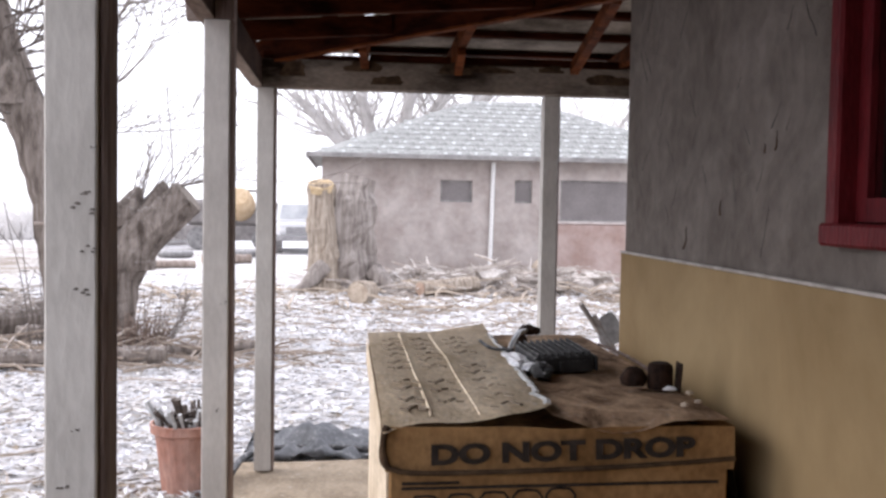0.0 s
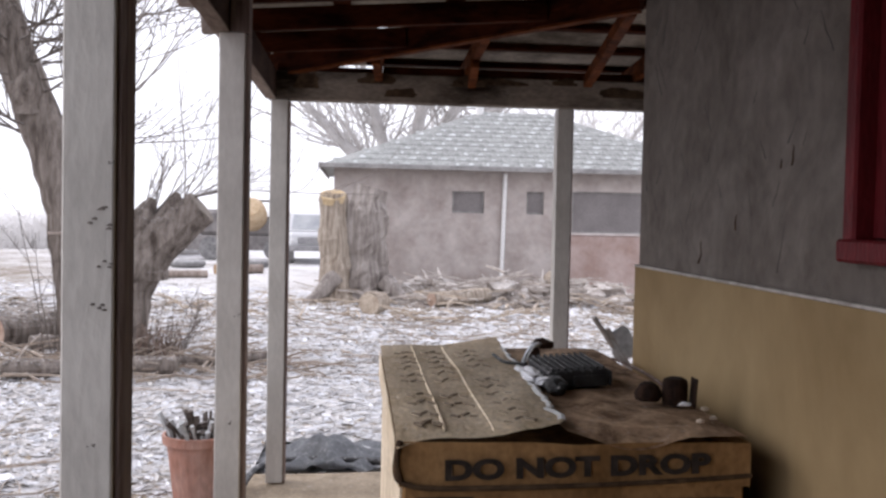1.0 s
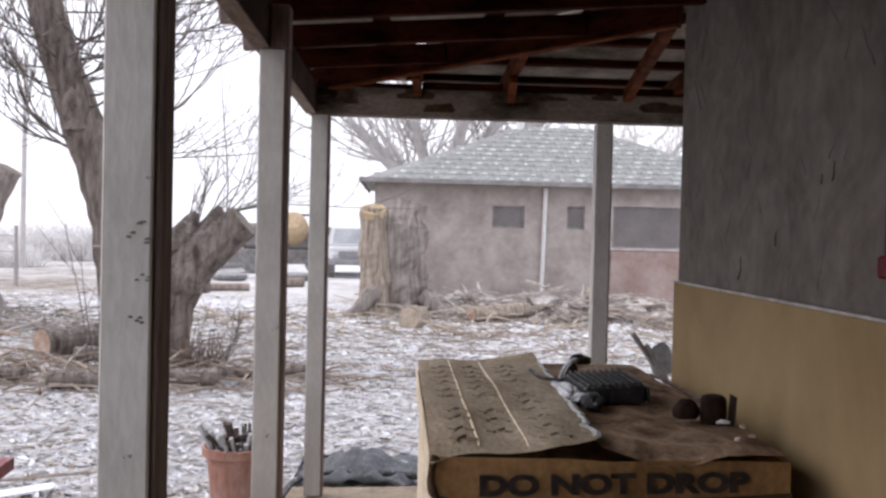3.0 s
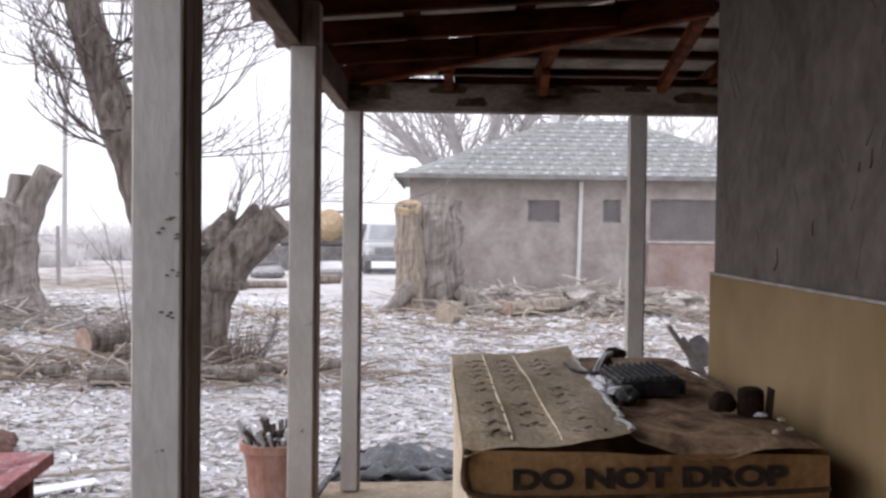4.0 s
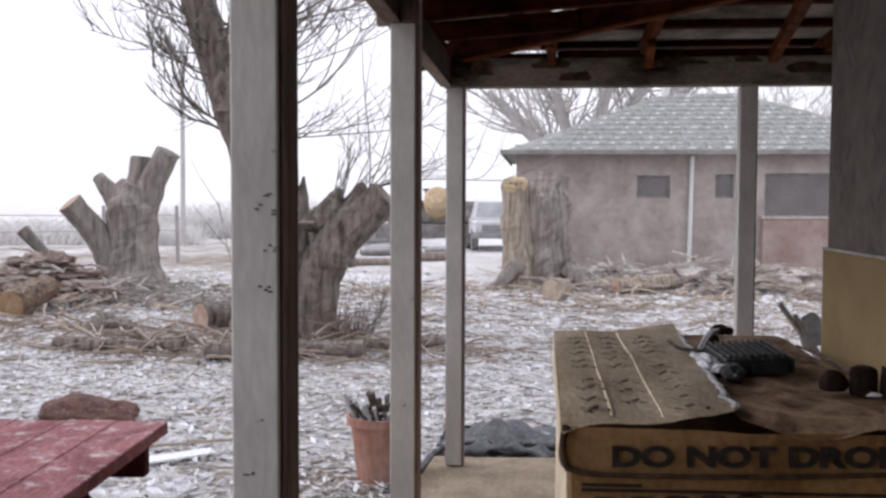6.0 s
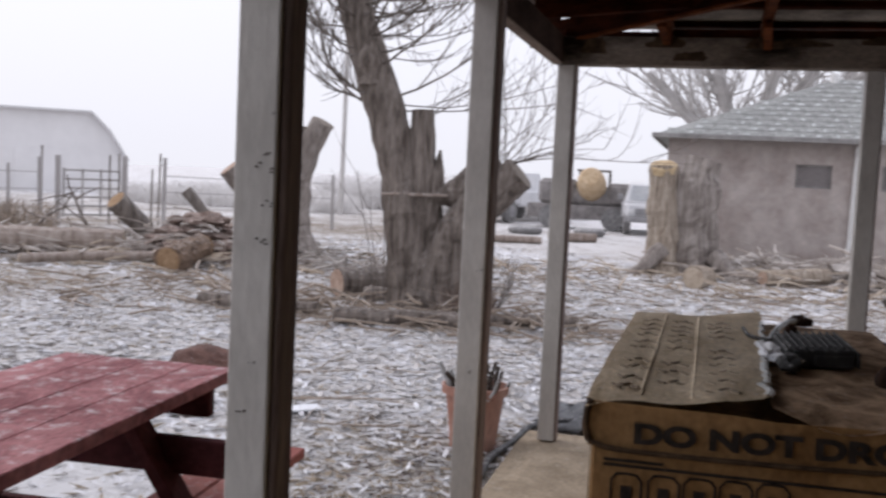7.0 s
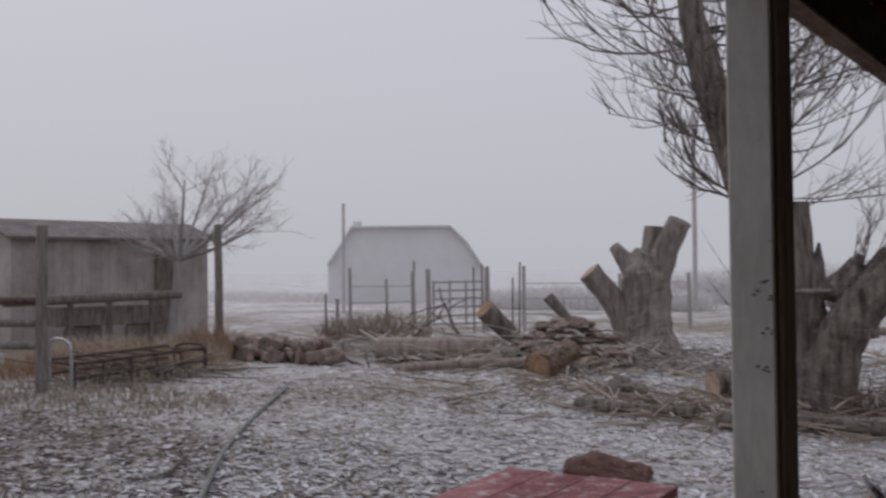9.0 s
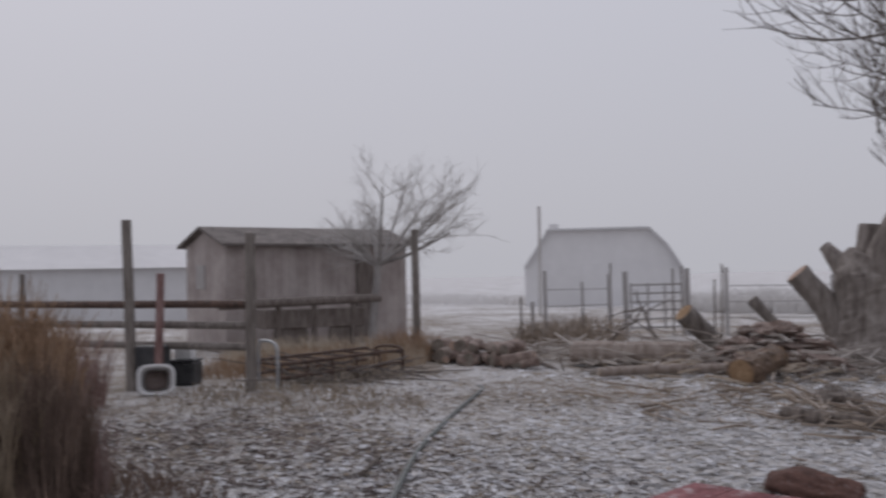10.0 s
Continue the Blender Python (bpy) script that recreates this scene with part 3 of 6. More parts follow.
for k in range(n_f):
    cur.faces.new([cur.verts[i] for i in (2 * k, 2 * k + 2, 2 * k + 3, 2 * k + 1)])
bmesh.ops.solidify(cur, geom=cur.faces[:], thickness=0.003)
solid("curtain", cur, CLOTH, "pale green curtain hanging behind the red window", "curtain")


# posts with painted face boards
def porch_post(x, y, w, seed, marks=()):
    ob = thing("porch_post", "square porch post in chalky worn grey-white paint", "post", pose(x, y, 0), "porch posts")
    h = w / 2
    part("core", B(-h + 0.006, h, -h + 0.014, h, 0, 1.955, 0.005), POST_WOOD, ob, "bare dark stained wood")
    part("face_board", B(-h + 0.001, h - 0.012, -h, -h + 0.0135, 0.004, 1.954, 0.003), POST_PAINT, ob, "grey-white painted board")
    part("side_board", B(-h - 0.002, -h + 0.0055, -h + 0.0005, h - 0.006, 0.004, 1.954, 0.003), POST_PAINT, ob)
    # The head takes the dark wood to imitate shade beneath the roof.
    if y < 5:
        part("post_head", B(-0.4995 - x, h, -h + 0.002, h - 0.004, 1.956, 2.099, 0.003), POST_WOOD, ob, "post head darkened for the roof shade, notched beside the beam")
    r2 = random.Random(seed)
    for mx, mz, s in marks:
        bm2 = bmesh.new()
        for k in range(4):
            rough_lump(bm2, (mx + r2.uniform(-1, 1) * s, -h - 0.0005, mz + r2.uniform(-0.5, 0.5) * s), (s * 0.32, 0.0012, s * 0.18), seed + k, 1)
        part("paint_chip", bm2, CHIP, ob, "dark chip in the paint")
    return ob


porch_post(-0.487, 1.795, 0.088, 1, ((0.012, 1.232, 0.014), (0.02, 1.30, 0.012), (0.012, 1.36, 0.016), (0.022, 1.385, 0.012), (0.027, 1.454, 0.006), (0.0, 1.02, 0.006), (-0.02, 0.93, 0.012)))
porch_post(-0.485, 3.45, 0.092, 2, ((0.02, 1.05, 0.01), (0.0, 0.7, 0.012)))
porch_post(-0.478, 5.26, 0.094, 3)
porch_post(0.993, 5.3, 0.088, 4, ((0.01, 1.9, 0.008),))

# Near-black beam; its paler underside is a separate thin strip.
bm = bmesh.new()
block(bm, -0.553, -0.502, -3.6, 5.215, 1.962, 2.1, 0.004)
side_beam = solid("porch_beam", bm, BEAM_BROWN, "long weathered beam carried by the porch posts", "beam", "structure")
part("soffit_board", B(-0.5535, -0.5015, -3.6, 5.212, 1.9555, 1.9615), SOFFIT, side_beam, "paler brown strip under the beam")
bm = bmesh.new()
block(bm, -0.545, 3.2, 5.216, 5.31, 1.955, 2.1, 0.006)
solid("end_beam", bm, BEAM_PALE, "stained pale beam board across the porch end", "beam", "structure")


def under(x):
    return 2.1 + 0.073 * (x + 0.5)


def under_end(y):
    return 2.1 + 0.0785 * (5.3 - y)


roof = thing("porch_roof", "low porch roof of red-brown rafters under pale sheeting", "roof", kind="structure")
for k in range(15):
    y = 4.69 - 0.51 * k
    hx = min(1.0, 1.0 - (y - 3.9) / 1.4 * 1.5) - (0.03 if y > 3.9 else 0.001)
    part("rafter", timber(bmesh.new(), (-0.70, y, under(-0.70) + 0.045), (hx, y, under(hx) + 0.045), 0.042, 0.088), RAFTER_SHADE, roof)
    # The end outside the beam is paler than the rafter itself.
    part("rafter_tail", timber(bmesh.new(), (-0.712, y, under(-0.712) + 0.045), (-0.56, y, under(-0.56) + 0.045), 0.048, 0.094), TAIL_WOOD, roof, "paler brown rafter end")
hip = part("hip_rafter", timber(bmesh.new(), (-0.72, 5.505, 2.128), (0.985, 3.915, 2.245), 0.045, 0.11), RAFTER_SHADE, roof)
# Orange strip paints the light along the hip's lower edge.
part("lit_edge", timber(bmesh.new(), (-0.45, 5.253, 2.0875), (0.98, 3.92, 2.1855), 0.047, 0.012, 0.003), RAFTER_LIT, hip, "orange strip for the lit lower edge")
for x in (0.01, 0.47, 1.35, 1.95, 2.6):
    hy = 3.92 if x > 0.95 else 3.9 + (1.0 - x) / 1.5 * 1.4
    part("rafter", timber(bmesh.new(), (x, 5.56, under_end(5.56) + 0.045), (x, hy + 0.04, under_end(hy) + 0.045), 0.042, 0.088), RAFTER_LIT, roof, "orange-brown short rafter")
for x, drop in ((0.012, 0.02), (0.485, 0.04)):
    part("hanger", timber(bmesh.new(), (x, 5.195, 2.10 - drop), (x - 0.02, 4.9, 2.122), 0.04, 0.05), RAFTER_LIT, roof, "orange-brown block under the short rafter")
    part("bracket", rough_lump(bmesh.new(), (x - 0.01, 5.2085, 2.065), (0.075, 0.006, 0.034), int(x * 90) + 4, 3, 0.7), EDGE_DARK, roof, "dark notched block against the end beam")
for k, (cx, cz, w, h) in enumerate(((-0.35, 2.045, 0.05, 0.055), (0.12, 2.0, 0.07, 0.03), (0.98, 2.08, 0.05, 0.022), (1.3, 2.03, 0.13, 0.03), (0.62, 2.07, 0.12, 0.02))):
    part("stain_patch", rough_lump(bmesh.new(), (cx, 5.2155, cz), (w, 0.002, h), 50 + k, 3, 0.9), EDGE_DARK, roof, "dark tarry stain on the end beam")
part("blocking", B(-0.42, -0.014, 5.222, 5.26, 2.101, 2.125, 0.003), RAFTER_SHADE, roof)
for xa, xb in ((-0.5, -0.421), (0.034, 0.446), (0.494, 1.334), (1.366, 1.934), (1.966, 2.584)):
    part("blocking", B(xa, xb, 5.222, 5.26, 2.101, 2.138, 0.003), RAFTER_SHADE, roof)
part("brace", timber(bmesh.new(), (1.085, 5.19, 2.09), (0.965, 3.98, 2.205), 0.045, 0.06), RAFTER_LIT, roof, "orange-brown diagonal brace")
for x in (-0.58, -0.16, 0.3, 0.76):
    part("purlin", timber(bmesh.new(), (x, -3.6, under(x) + 0.105), (x, 5.3 - (x + 0.5) / 1.5 * 1.4, under(x) + 0.105), 0.07, 0.03), RAFTER_SHADE, roof)
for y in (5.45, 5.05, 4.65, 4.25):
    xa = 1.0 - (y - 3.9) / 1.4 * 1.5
    part("purlin", timber(bmesh.new(), (max(xa + 0.04, -0.05), y, under_end(y) + 0.105), (3.2, y, under_end(y) + 0.105), 0.07, 0.03), RAFTER_SHADE, roof)
bm = bmesh.new()


def sheet(bm, corners, height):
    low = [bm.verts.new((x, y, height(x, y))) for x, y in corners]
    top = [bm.verts.new((x, y, height(x, y) + 0.012)) for x, y in corners]
    bm.faces.new(low)
    bm.faces.new(top[::-1])
    n = len(corners)
    for i in range(n):
        bm.faces.new((low[i], low[(i + 1) % n], top[(i + 1) % n], top[i]))


for k in range(9):
    ya, yb = -3.6 + 0.835 * k, -3.6 + 0.835 * (k + 1) - 0.004
    sheet(bm, ((-0.735, ya), (WX + 0.2, ya), (WX + 0.2, yb), (-0.735, yb)), lambda x, y, k=k: under(x) + 0.122 + 0.002 * (k % 2))
sheet(bm, ((-0.735, 3.916), (1.0, 3.916), (-0.70, 5.487), (-0.735, 5.487)), lambda x, y: under(x) + 0.122)
sheet(bm, ((1.0, 3.93), (3.3, 3.93), (3.3, 5.62), (-0.72, 5.62)), lambda x, y: under_end(y) + 0.122)
solid("ceiling", bm, ROOF_SHEET, "pale weathered sheeting laid over the porch rafters", "ceiling", "structure")

# ---- things on the porch ----
box = thing("carton", "large weathered brown cardboard carton with torn top flaps", "carton")
bx0, bx1, by0, by1, bz = 0.02, 0.875, 2.505, 4.08, 0.86
bm = B(bx0 + 0.012, bx1 - 0.01, by0 + 0.008, by1 - 0.01, 0.0, 0.8, 0.006)
part("body", bm, CARD, box)
bm = B(bx0, bx1, by0, by1, 0.742, bz - 0.012)
bmesh.ops.delete(bm, geom=[f for f in bm.faces if abs(f.normal.z) > 0.5], context="FACES_ONLY")
bmesh.ops.subdivide_edges(bm, edges=bm.edges[:], cuts=13, use_grid_fill=True)
for v in bm.verts:
    sag = 0.01 * max(0, 1 - abs(v.co.x - 0.46) / 0.12) if v.co.y < by0 + 0.02 and v.co.z > 0.84 else 0
    v.co += Vector((0.006 * noise.noise(v.co * 5), 0.006 * noise.noise(v.co * 4 + Vector((3, 0, 0))), 0.004 * noise.noise(v.co * 5 + Vector((0, 7, 0))) - sag))
bmesh.ops.recalc_face_normals(bm, faces=bm.faces)
bmesh.ops.solidify(bm, geom=bm.faces[:], thickness=0.006)
part("lid", bm, CARD, box, "open carton lid pulled down over the body")


def flap(x_of, y_of, nx, ny, lift):
    t = bmesh.new()
    grid = [[t.verts.new((x_of(u / nx, v / ny), y_of(u / nx, v / ny), bz - 0.004 + lift(u / nx, v / ny))) for v in range(ny + 1)] for u in range(nx + 1)]
    for u in range(nx):
        for v in range(ny):
            t.faces.new((grid[u][v], grid[u + 1][v], grid[u + 1][v + 1], grid[u][v + 1]))
    bmesh.ops.solidify(t, geom=t.faces[:], thickness=0.004)
    return t


def ragged(v, k, amp=0.012):
    return amp * noise.noise(Vector((v * 14, k, 0))) + amp * noise.noise(Vector((v * 37, k, 3)))


def left_y(u, v):
    front = by0 + 0.012 - 0.035 * (1 - u) ** 6 + 0.012 * math.sin(u * 7) + 0.05 * u ** 6 + ragged(u, 2, 0.007)
    return front + v * (by1 - front + 0.015)


def left_z(u, v):
    droop = 0.028 * max(0, 0.07 - v) / 0.07 * (1 - u) ** 2
    return 0.010 + 0.011 * noise.noise(Vector((u * 3, v * 4, 0))) + 0.02 * u * u - droop + 0.018 * max(0, v - 0.9) * 10 * u ** 4


def right_y(u, v):
    front = by0 + 0.06 * math.exp(-u * 12) - 0.012 * math.sin(u * 3.1) + ragged(u, 5, 0.008)
    return front + v * (by1 - 0.012 - front)


def right_z(u, v):
    droop = 0.03 * max(0, 0.09 - v) / 0.09 * math.sin(min(1, u * 1.5) * math.pi) ** 2
    return 0.006 + 0.008 * noise.noise(Vector((u * 3 + 9, v * 4, 0))) - droop


part("flap", flap(lambda u, v: bx0 - 0.006 + u * (0.415 + 0.05 * v + ragged(v, 1)), left_y, 26, 34, left_z), CARD_TOP, box, "torn top flap with frost along its edge")
part("flap", flap(lambda u, v: 0.438 + 0.012 * v + ragged(v, 8, 0.006) * (1 - u) + u * (bx1 - 0.444 - 0.012 * v), right_y, 24, 30, right_z), CARD_STAIN, box, "lower stained top flap")
# Dark board added so the open slit looks deep in shade.
part("shade_board", B(bx0 + 0.02, bx1 - 0.02, by0 + 0.02, by1 - 0.02, 0.801, 0.806), EDGE_DARK, box, "dark board standing for the shade inside the torn slit")
for gx in (0.135, 0.255):
    seam, prev = bmesh.new(), None
    for k in range(41):
        v = 0.03 + 0.92 * k / 40
        y, z = left_y((gx - bx0) / 0.43, v), bz - 0.0004 + left_z((gx - bx0) / 0.43, v)
        now = [seam.verts.new((gx - 0.004, y, z - 0.003)), seam.verts.new((gx - 0.002, y, z + 0.001)), seam.verts.new((gx + 0.002, y, z + 0.001)), seam.verts.new((gx + 0.004, y, z - 0.003))]
        if prev:
            for i in range(3):
                seam.faces.new((prev[i], prev[i + 1], now[i + 1], now[i]))
        prev = now
    part("crease", seam, CARD_TOP, box, "pale raised crease in the flap")
# Paler sheets put daylight from the yard into this side's colour.
part("lit_side_sheet", B(bx0 - 0.009, bx0 - 0.0065, by0 + 0.03, by1 - 0.02, 0.75, 0.85), CARD_TOP, box, "lid side paled as lit from the yard")
part("lit_side_sheet", B(bx0 + 0.006, bx0 + 0.0115, by0 + 0.02, by1 - 0.02, 0.01, 0.74), CARD_TOP, box, "carton side paled as lit from the yard")
rng = random.Random(11)
for col, gx in enumerate((0.06, 0.165, 0.29)):
    for row in range(11):
        if rng.random() < 0.12:
            continue
        y = by0 + 0.11 + row * 0.125 + rng.uniform(-0.012, 0.012)
        for k in range(3):
            x = gx + 0.026 * k + rng.uniform(-0.004, 0.004)
            zb = bz - 0.0025 + left_z((x - bx0) / 0.43, (y - by0) / (by1 - by0))
            part("printed_stroke", timber(bmesh.new(), (x, y + rng.uniform(-0.012, 0.008), zb), (x + 0.02, y + 0.035 * (1 if k % 2 else -1) * rng.uniform(0.5, 1), zb), rng.uniform(0.006, 0.011), 0.006, 0), INK_FADED, box)
edge = bmesh.new()
prev = None
for k in range(91):
    v = k / 90 * 0.86
    ex = bx0 - 0.006 + 0.415 + 0.05 * v + ragged(v, 1)
    w = max(0.002, (0.021 - 0.012 * v) * (0.8 + 0.5 * noise.noise(Vector((v * 17, 2, 0)))))
    zz = bz - 0.001 + left_z(1, v)
    y = left_y(1, v)
    now = [edge.verts.new((ex - w, y, zz - 0.0015 * w / 0.03)), edge.verts.new((ex - w * 0.4, y, zz + 0.003)), edge.verts.new((ex + 0.003, y, zz + 0.001)), edge.verts.new((ex + 0.004, y, zz - 0.006))]
    if prev:
        for i in range(3):
            edge.faces.new((prev[i], prev[i + 1], now[i + 1], now[i]))
    prev = now
part("frost_crust", edge, FROST_GREY, box, "white frost along the torn edge")
# the strap line under the lid, the dark corner and printed symbols
part("strap", tube(bmesh.new(), smoothline([(bx0 - 0.005, by0 + 0.05, 0.775), (bx0 - 0.003, by0 + 0.004, 0.765), (0.04, by0 - 0.006, 0.75), (0.12, by0 - 0.008, 0.7405), (0.415, by0 - 0.009, 0.7455), (0.68, by0 - 0.008, 0.7565), (bx1 + 0.004, by0 - 0.002, 0.768)], 6), (0.0075, 0.006), 6, 0.15, freq=20), EDGE_DARK, box, "dark band round the lid")
part("dark_corner", tube(bmesh.new(), smoothline([(bx0 + 0.004, by0 - 0.004, 0.853), (bx0 - 0.003, by0 - 0.002, 0.82), (bx0 - 0.004, by0 - 0.002, 0.785), (bx0 + 0.006, by0 - 0.005, 0.757)], 5), (0.008, 0.0085), 8, 0.25, freq=30), EDGE_DARK, box, "dark rounded carton corner")


def lettering(text, size, m, parent, material, depth=0.001):
    cu = bpy.data.curves.new("lettering", "FONT")
    cu.body, cu.size, cu.extrude, cu.align_x, cu.align_y = text, size, depth, "LEFT", "BOTTOM"
    cu.offset = 0.003
    tmp = bpy.data.objects.new("lettering_tmp", cu)
    scene.collection.objects.link(tmp)
    me = bpy.data.meshes.new_from_object(tmp)
    bpy.data.objects.remove(tmp)
    xs = [v.co.x for v in me.vertices]
    me.transform(Matrix.Diagonal((0.645 / (max(xs) - min(xs)), 1, 1, 1)))
    me.transform(m)
    me.materials.clear()
    me.materials.append(material)
    ob = new("lettering", me)
    ob.parent = parent
    return tagged(ob, "black printed words DO NOT DROP")


lettering("DO NOT DROP", 0.064, pose(0.128, by0 - 0.0095, 0.7495, 90, -1.5, 0), box, INK)
for z, x0, x1 in ((0.700, 0.062, 0.84), (0.712, 0.062, 0.2)):
    part("printed_rule", timber(bmesh.new(), (x0, by0 + 0.0055, z), (x1, by0 + 0.0055, z + 0.012 * (x1 - x0)), 0.005, 0.006, 0), INK, box)
for k, x in enumerate((0.083, 0.169, 0.25, 0.331, 0.412)):
    arch = bmesh.new()
    zt = 0.682 + 0.004 * k
    line = [(x, by0 + 0.0055, zt - 0.14), (x, by0 + 0.0055, zt - 0.016), (x + 0.012, by0 + 0.0055, zt - 0.002), (x + 0.035, by0 + 0.0055, zt), (x + 0.058, by0 + 0.0055, zt - 0.002), (x + 0.07, by0 + 0.0055, zt - 0.016), (x + 0.07, by0 + 0.0055, zt - 0.14)]
    tube(arch, line, (0.003, 0.003), 4)
    block(arch, x + 0.022, x + 0.048, by0 + 0.003, by0 + 0.0075, zt - 0.09, zt - 0.03)
    part("printed_symbol", arch, INK, box)

# finned black block with its wires
sink = thing("finned_block", "black ribbed metal block with a frosted front", "metal block", pose(0.595, 3.27, bz + 0.012, 3, -3, 6))
sink.scale = (0.82, 0.9, 0.95)
part("body", B(-0.125, 0.11, -0.13, 0.13, 0, 0.056, 0.006), BLACK_METAL, sink)
for k in range(9):
    x = -0.108 + 0.025 * k
    part("fin", B(x - 0.004, x + 0.004, -0.125, 0.125, 0.057, 0.066, 0.002), BLACK_METAL, sink)
part("front_plate", B(-0.03, 0.1, -0.139, -0.131, 0.002, 0.04, 0.003), BLACK_METAL, sink)
part("end_cap", B(0.111, 0.122, -0.135, 0.12, 0.0, 0.05, 0.004), BLACK_METAL, sink)
part("mounting_lug", B(-0.15, -0.127, -0.12, -0.02, 0.0, 0.03, 0.005), RUST, sink)
rag = bmesh.new()
rough_lump(rag, (0.462, 3.23, bz + 0.036), (0.035, 0.11, 0.012), 3, 4, 0.6)
rough_lump(rag, (0.5, 3.12, bz + 0.03), (0.045, 0.03, 0.012), 6, 3, 0.6)
solid("crumpled_film", rag, SNOW, "crumpled white frosted film beside the black block", "plastic film")
wires = thing("wire_coil", "black wires and a small connector behind the metal block", "wire")
part("wire", tube(bmesh.new(), smoothline([(0.40, 3.62, bz + 0.04), (0.42, 3.48, bz + 0.035), (0.48, 3.4, bz + 0.04)], 6), (0.006, 0.006), 6), BLACK_METAL, wires)
part("wire", tube(bmesh.new(), smoothline([(0.47, 3.42, bz + 0.03), (0.50, 3.5, bz + 0.06), (0.54, 3.6, bz + 0.075), (0.585, 3.66, bz + 0.072)], 6), (0.009, 0.009), 8), GALV, wires)
plug = rough_lump(bmesh.new(), (0.582, 3.66, bz + 0.07), (0.04, 0.03, 0.022), 4, 3, 0.3)
rough_lump(plug, (0.555, 3.68, bz + 0.03), (0.025, 0.025, 0.035), 9, 2, 0.3)
part("connector", plug, RUST, wires)
solid("dark_lump", rough_lump(bmesh.new(), (0.508, 3.06, bz + 0.026), (0.034, 0.045, 0.032), 14, 3, 0.35), BLACK_METAL, "dark burnt lump before the black block", "lump")
knob = bmesh.new()
rough_lump(knob, (0.74, 2.905, bz + 0.034), (0.036, 0.04, 0.034), 8, 3, 0.12)
solid("rusty_ball", knob, RUST, "round lump of rusty iron on the carton", "iron ball", smooth=True)
tin = thing("rusty_tin", "round rusty tin with a torn lid on the carton", "tin", pose(0.815, 2.9, bz + 0.008, 0, 0, -10))
tin.scale = (0.84, 0.84, 0.88)
part("shell", tube(bmesh.new(), [(-0.002, -0.02, 0.0), (-0.002, -0.02, 0.01), (-0.001, -0.02, 0.068), (0.0, -0.018, 0.08), (0.0, -0.018, 0.086)], (0.041, 0.043, 0.043, 0.039, 0.025), 18, 0.06), RUST, tin)
part("torn_lid", B(0.046, 0.051, -0.075, -0.01, 0.0, 0.092, 0.001, pose(0, 0, 0, 0, 4, 8)), RUST, tin)
part("label_scrap", rough_lump(bmesh.new(), (0.024, -0.06, 0.008), (0.02, 0.006, 0.01), 2, 2, 0.5), SNOW, tin, "scrap of white paper at its foot")
solid("rusty_strap", tube(bmesh.new(), smoothline([(0.862, 3.75, bz + 0.01), (0.86, 3.5, bz + 0.022), (0.855, 3.2, bz + 0.024), (0.85, 2.98, bz + 0.01)], 6), (0.006, 0.006), 6, 0.1), RUST_FROST, "thin rusty strap arched along the carton edge", "strap")
for k, (x, y) in enumerate(((0.84, 2.66), (0.79, 2.62), (0.33, 2.9), (0.86, 2.78))):
    solid("wood_chip", rough_lump(bmesh.new(), (x, y, bz + 0.016), (0.012, 0.009, 0.007), k, 1), CUT_GREY, "pale chip lying on the carton", "chip", group="chips on the carton")

# Made-up black lump that darkens the shaded gap beside the carton.
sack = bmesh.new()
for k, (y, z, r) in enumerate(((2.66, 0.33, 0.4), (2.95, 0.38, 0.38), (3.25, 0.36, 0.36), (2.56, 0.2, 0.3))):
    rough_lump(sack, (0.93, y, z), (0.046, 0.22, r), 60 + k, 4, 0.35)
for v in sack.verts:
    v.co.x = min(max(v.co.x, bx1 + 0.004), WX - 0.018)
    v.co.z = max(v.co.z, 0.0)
solid("gap_shade_lump", sack, GAP_SHADE, "black lump standing in for shade between the carton and the wall", "sack", smooth=True)

# shovel slanted to fit the camera's view, its top resting on nothing
shovel = thing("shovel", "old shovel with a grey handle slanted behind the carton", "shovel")
part("handle", tube(bmesh.new(), [(0.965, 4.45, 0.95), (1.3, 4.56, 0.5), (1.71, 4.7, -0.04)], (0.012, 0.012), 8), TAIL_PAINT, shovel, "weathered pale handle")
part("shaft", tube(bmesh.new(), [(1.03, 4.46, 0.9), (1.33, 4.58, 0.46), (1.62, 4.7, -0.04)], (0.010, 0.010), 8), TAIL_PAINT, shovel)
bl = bmesh.new()
rough_lump(bl, (0, 0, 0), (0.06, 0.012, 0.10), 5, 3, 0.1)
bmesh.ops.transform(bl, matrix=pose(1.115, 4.49, 0.815, 8, -20, 10), verts=bl.verts)
part("blade", bl, FROST_GREY, shovel, "dull frosted metal blade")

# flower pot
pot = thing("flower_pot", "terracotta coloured pot full of frosted dead plants", "flower pot", pose(-0.845, 5.1, GZ - 0.02))
pot.scale = (1.1, 1.1, 1.1)
bm = bmesh.new()
prof = ((0.105, 0.0), (0.112, 0.06), (0.128, 0.2), (0.14, 0.285), (0.158, 0.287), (0.16, 0.325), (0.148, 0.327), (0.138, 0.27), (0.0, 0.265))
rings = []
for r, z in prof:
    rings.append([bm.verts.new((r * math.cos(a * math.pi / 14), r * math.sin(a * math.pi / 14), z)) for a in range(28)] if r else [bm.verts.new((0, 0, z))])
for a, b in zip(rings, rings[1:]):
    for k in range(28):
        bm.faces.new((a[k], a[(k + 1) % 28], b[(k + 1) % 28], b[k]) if len(b) > 1 else (a[k], a[(k + 1) % 28], b[0]))
bm.faces.new(rings[0][::-1])
part("pot_wall", bm, TERRACOTTA, pot)
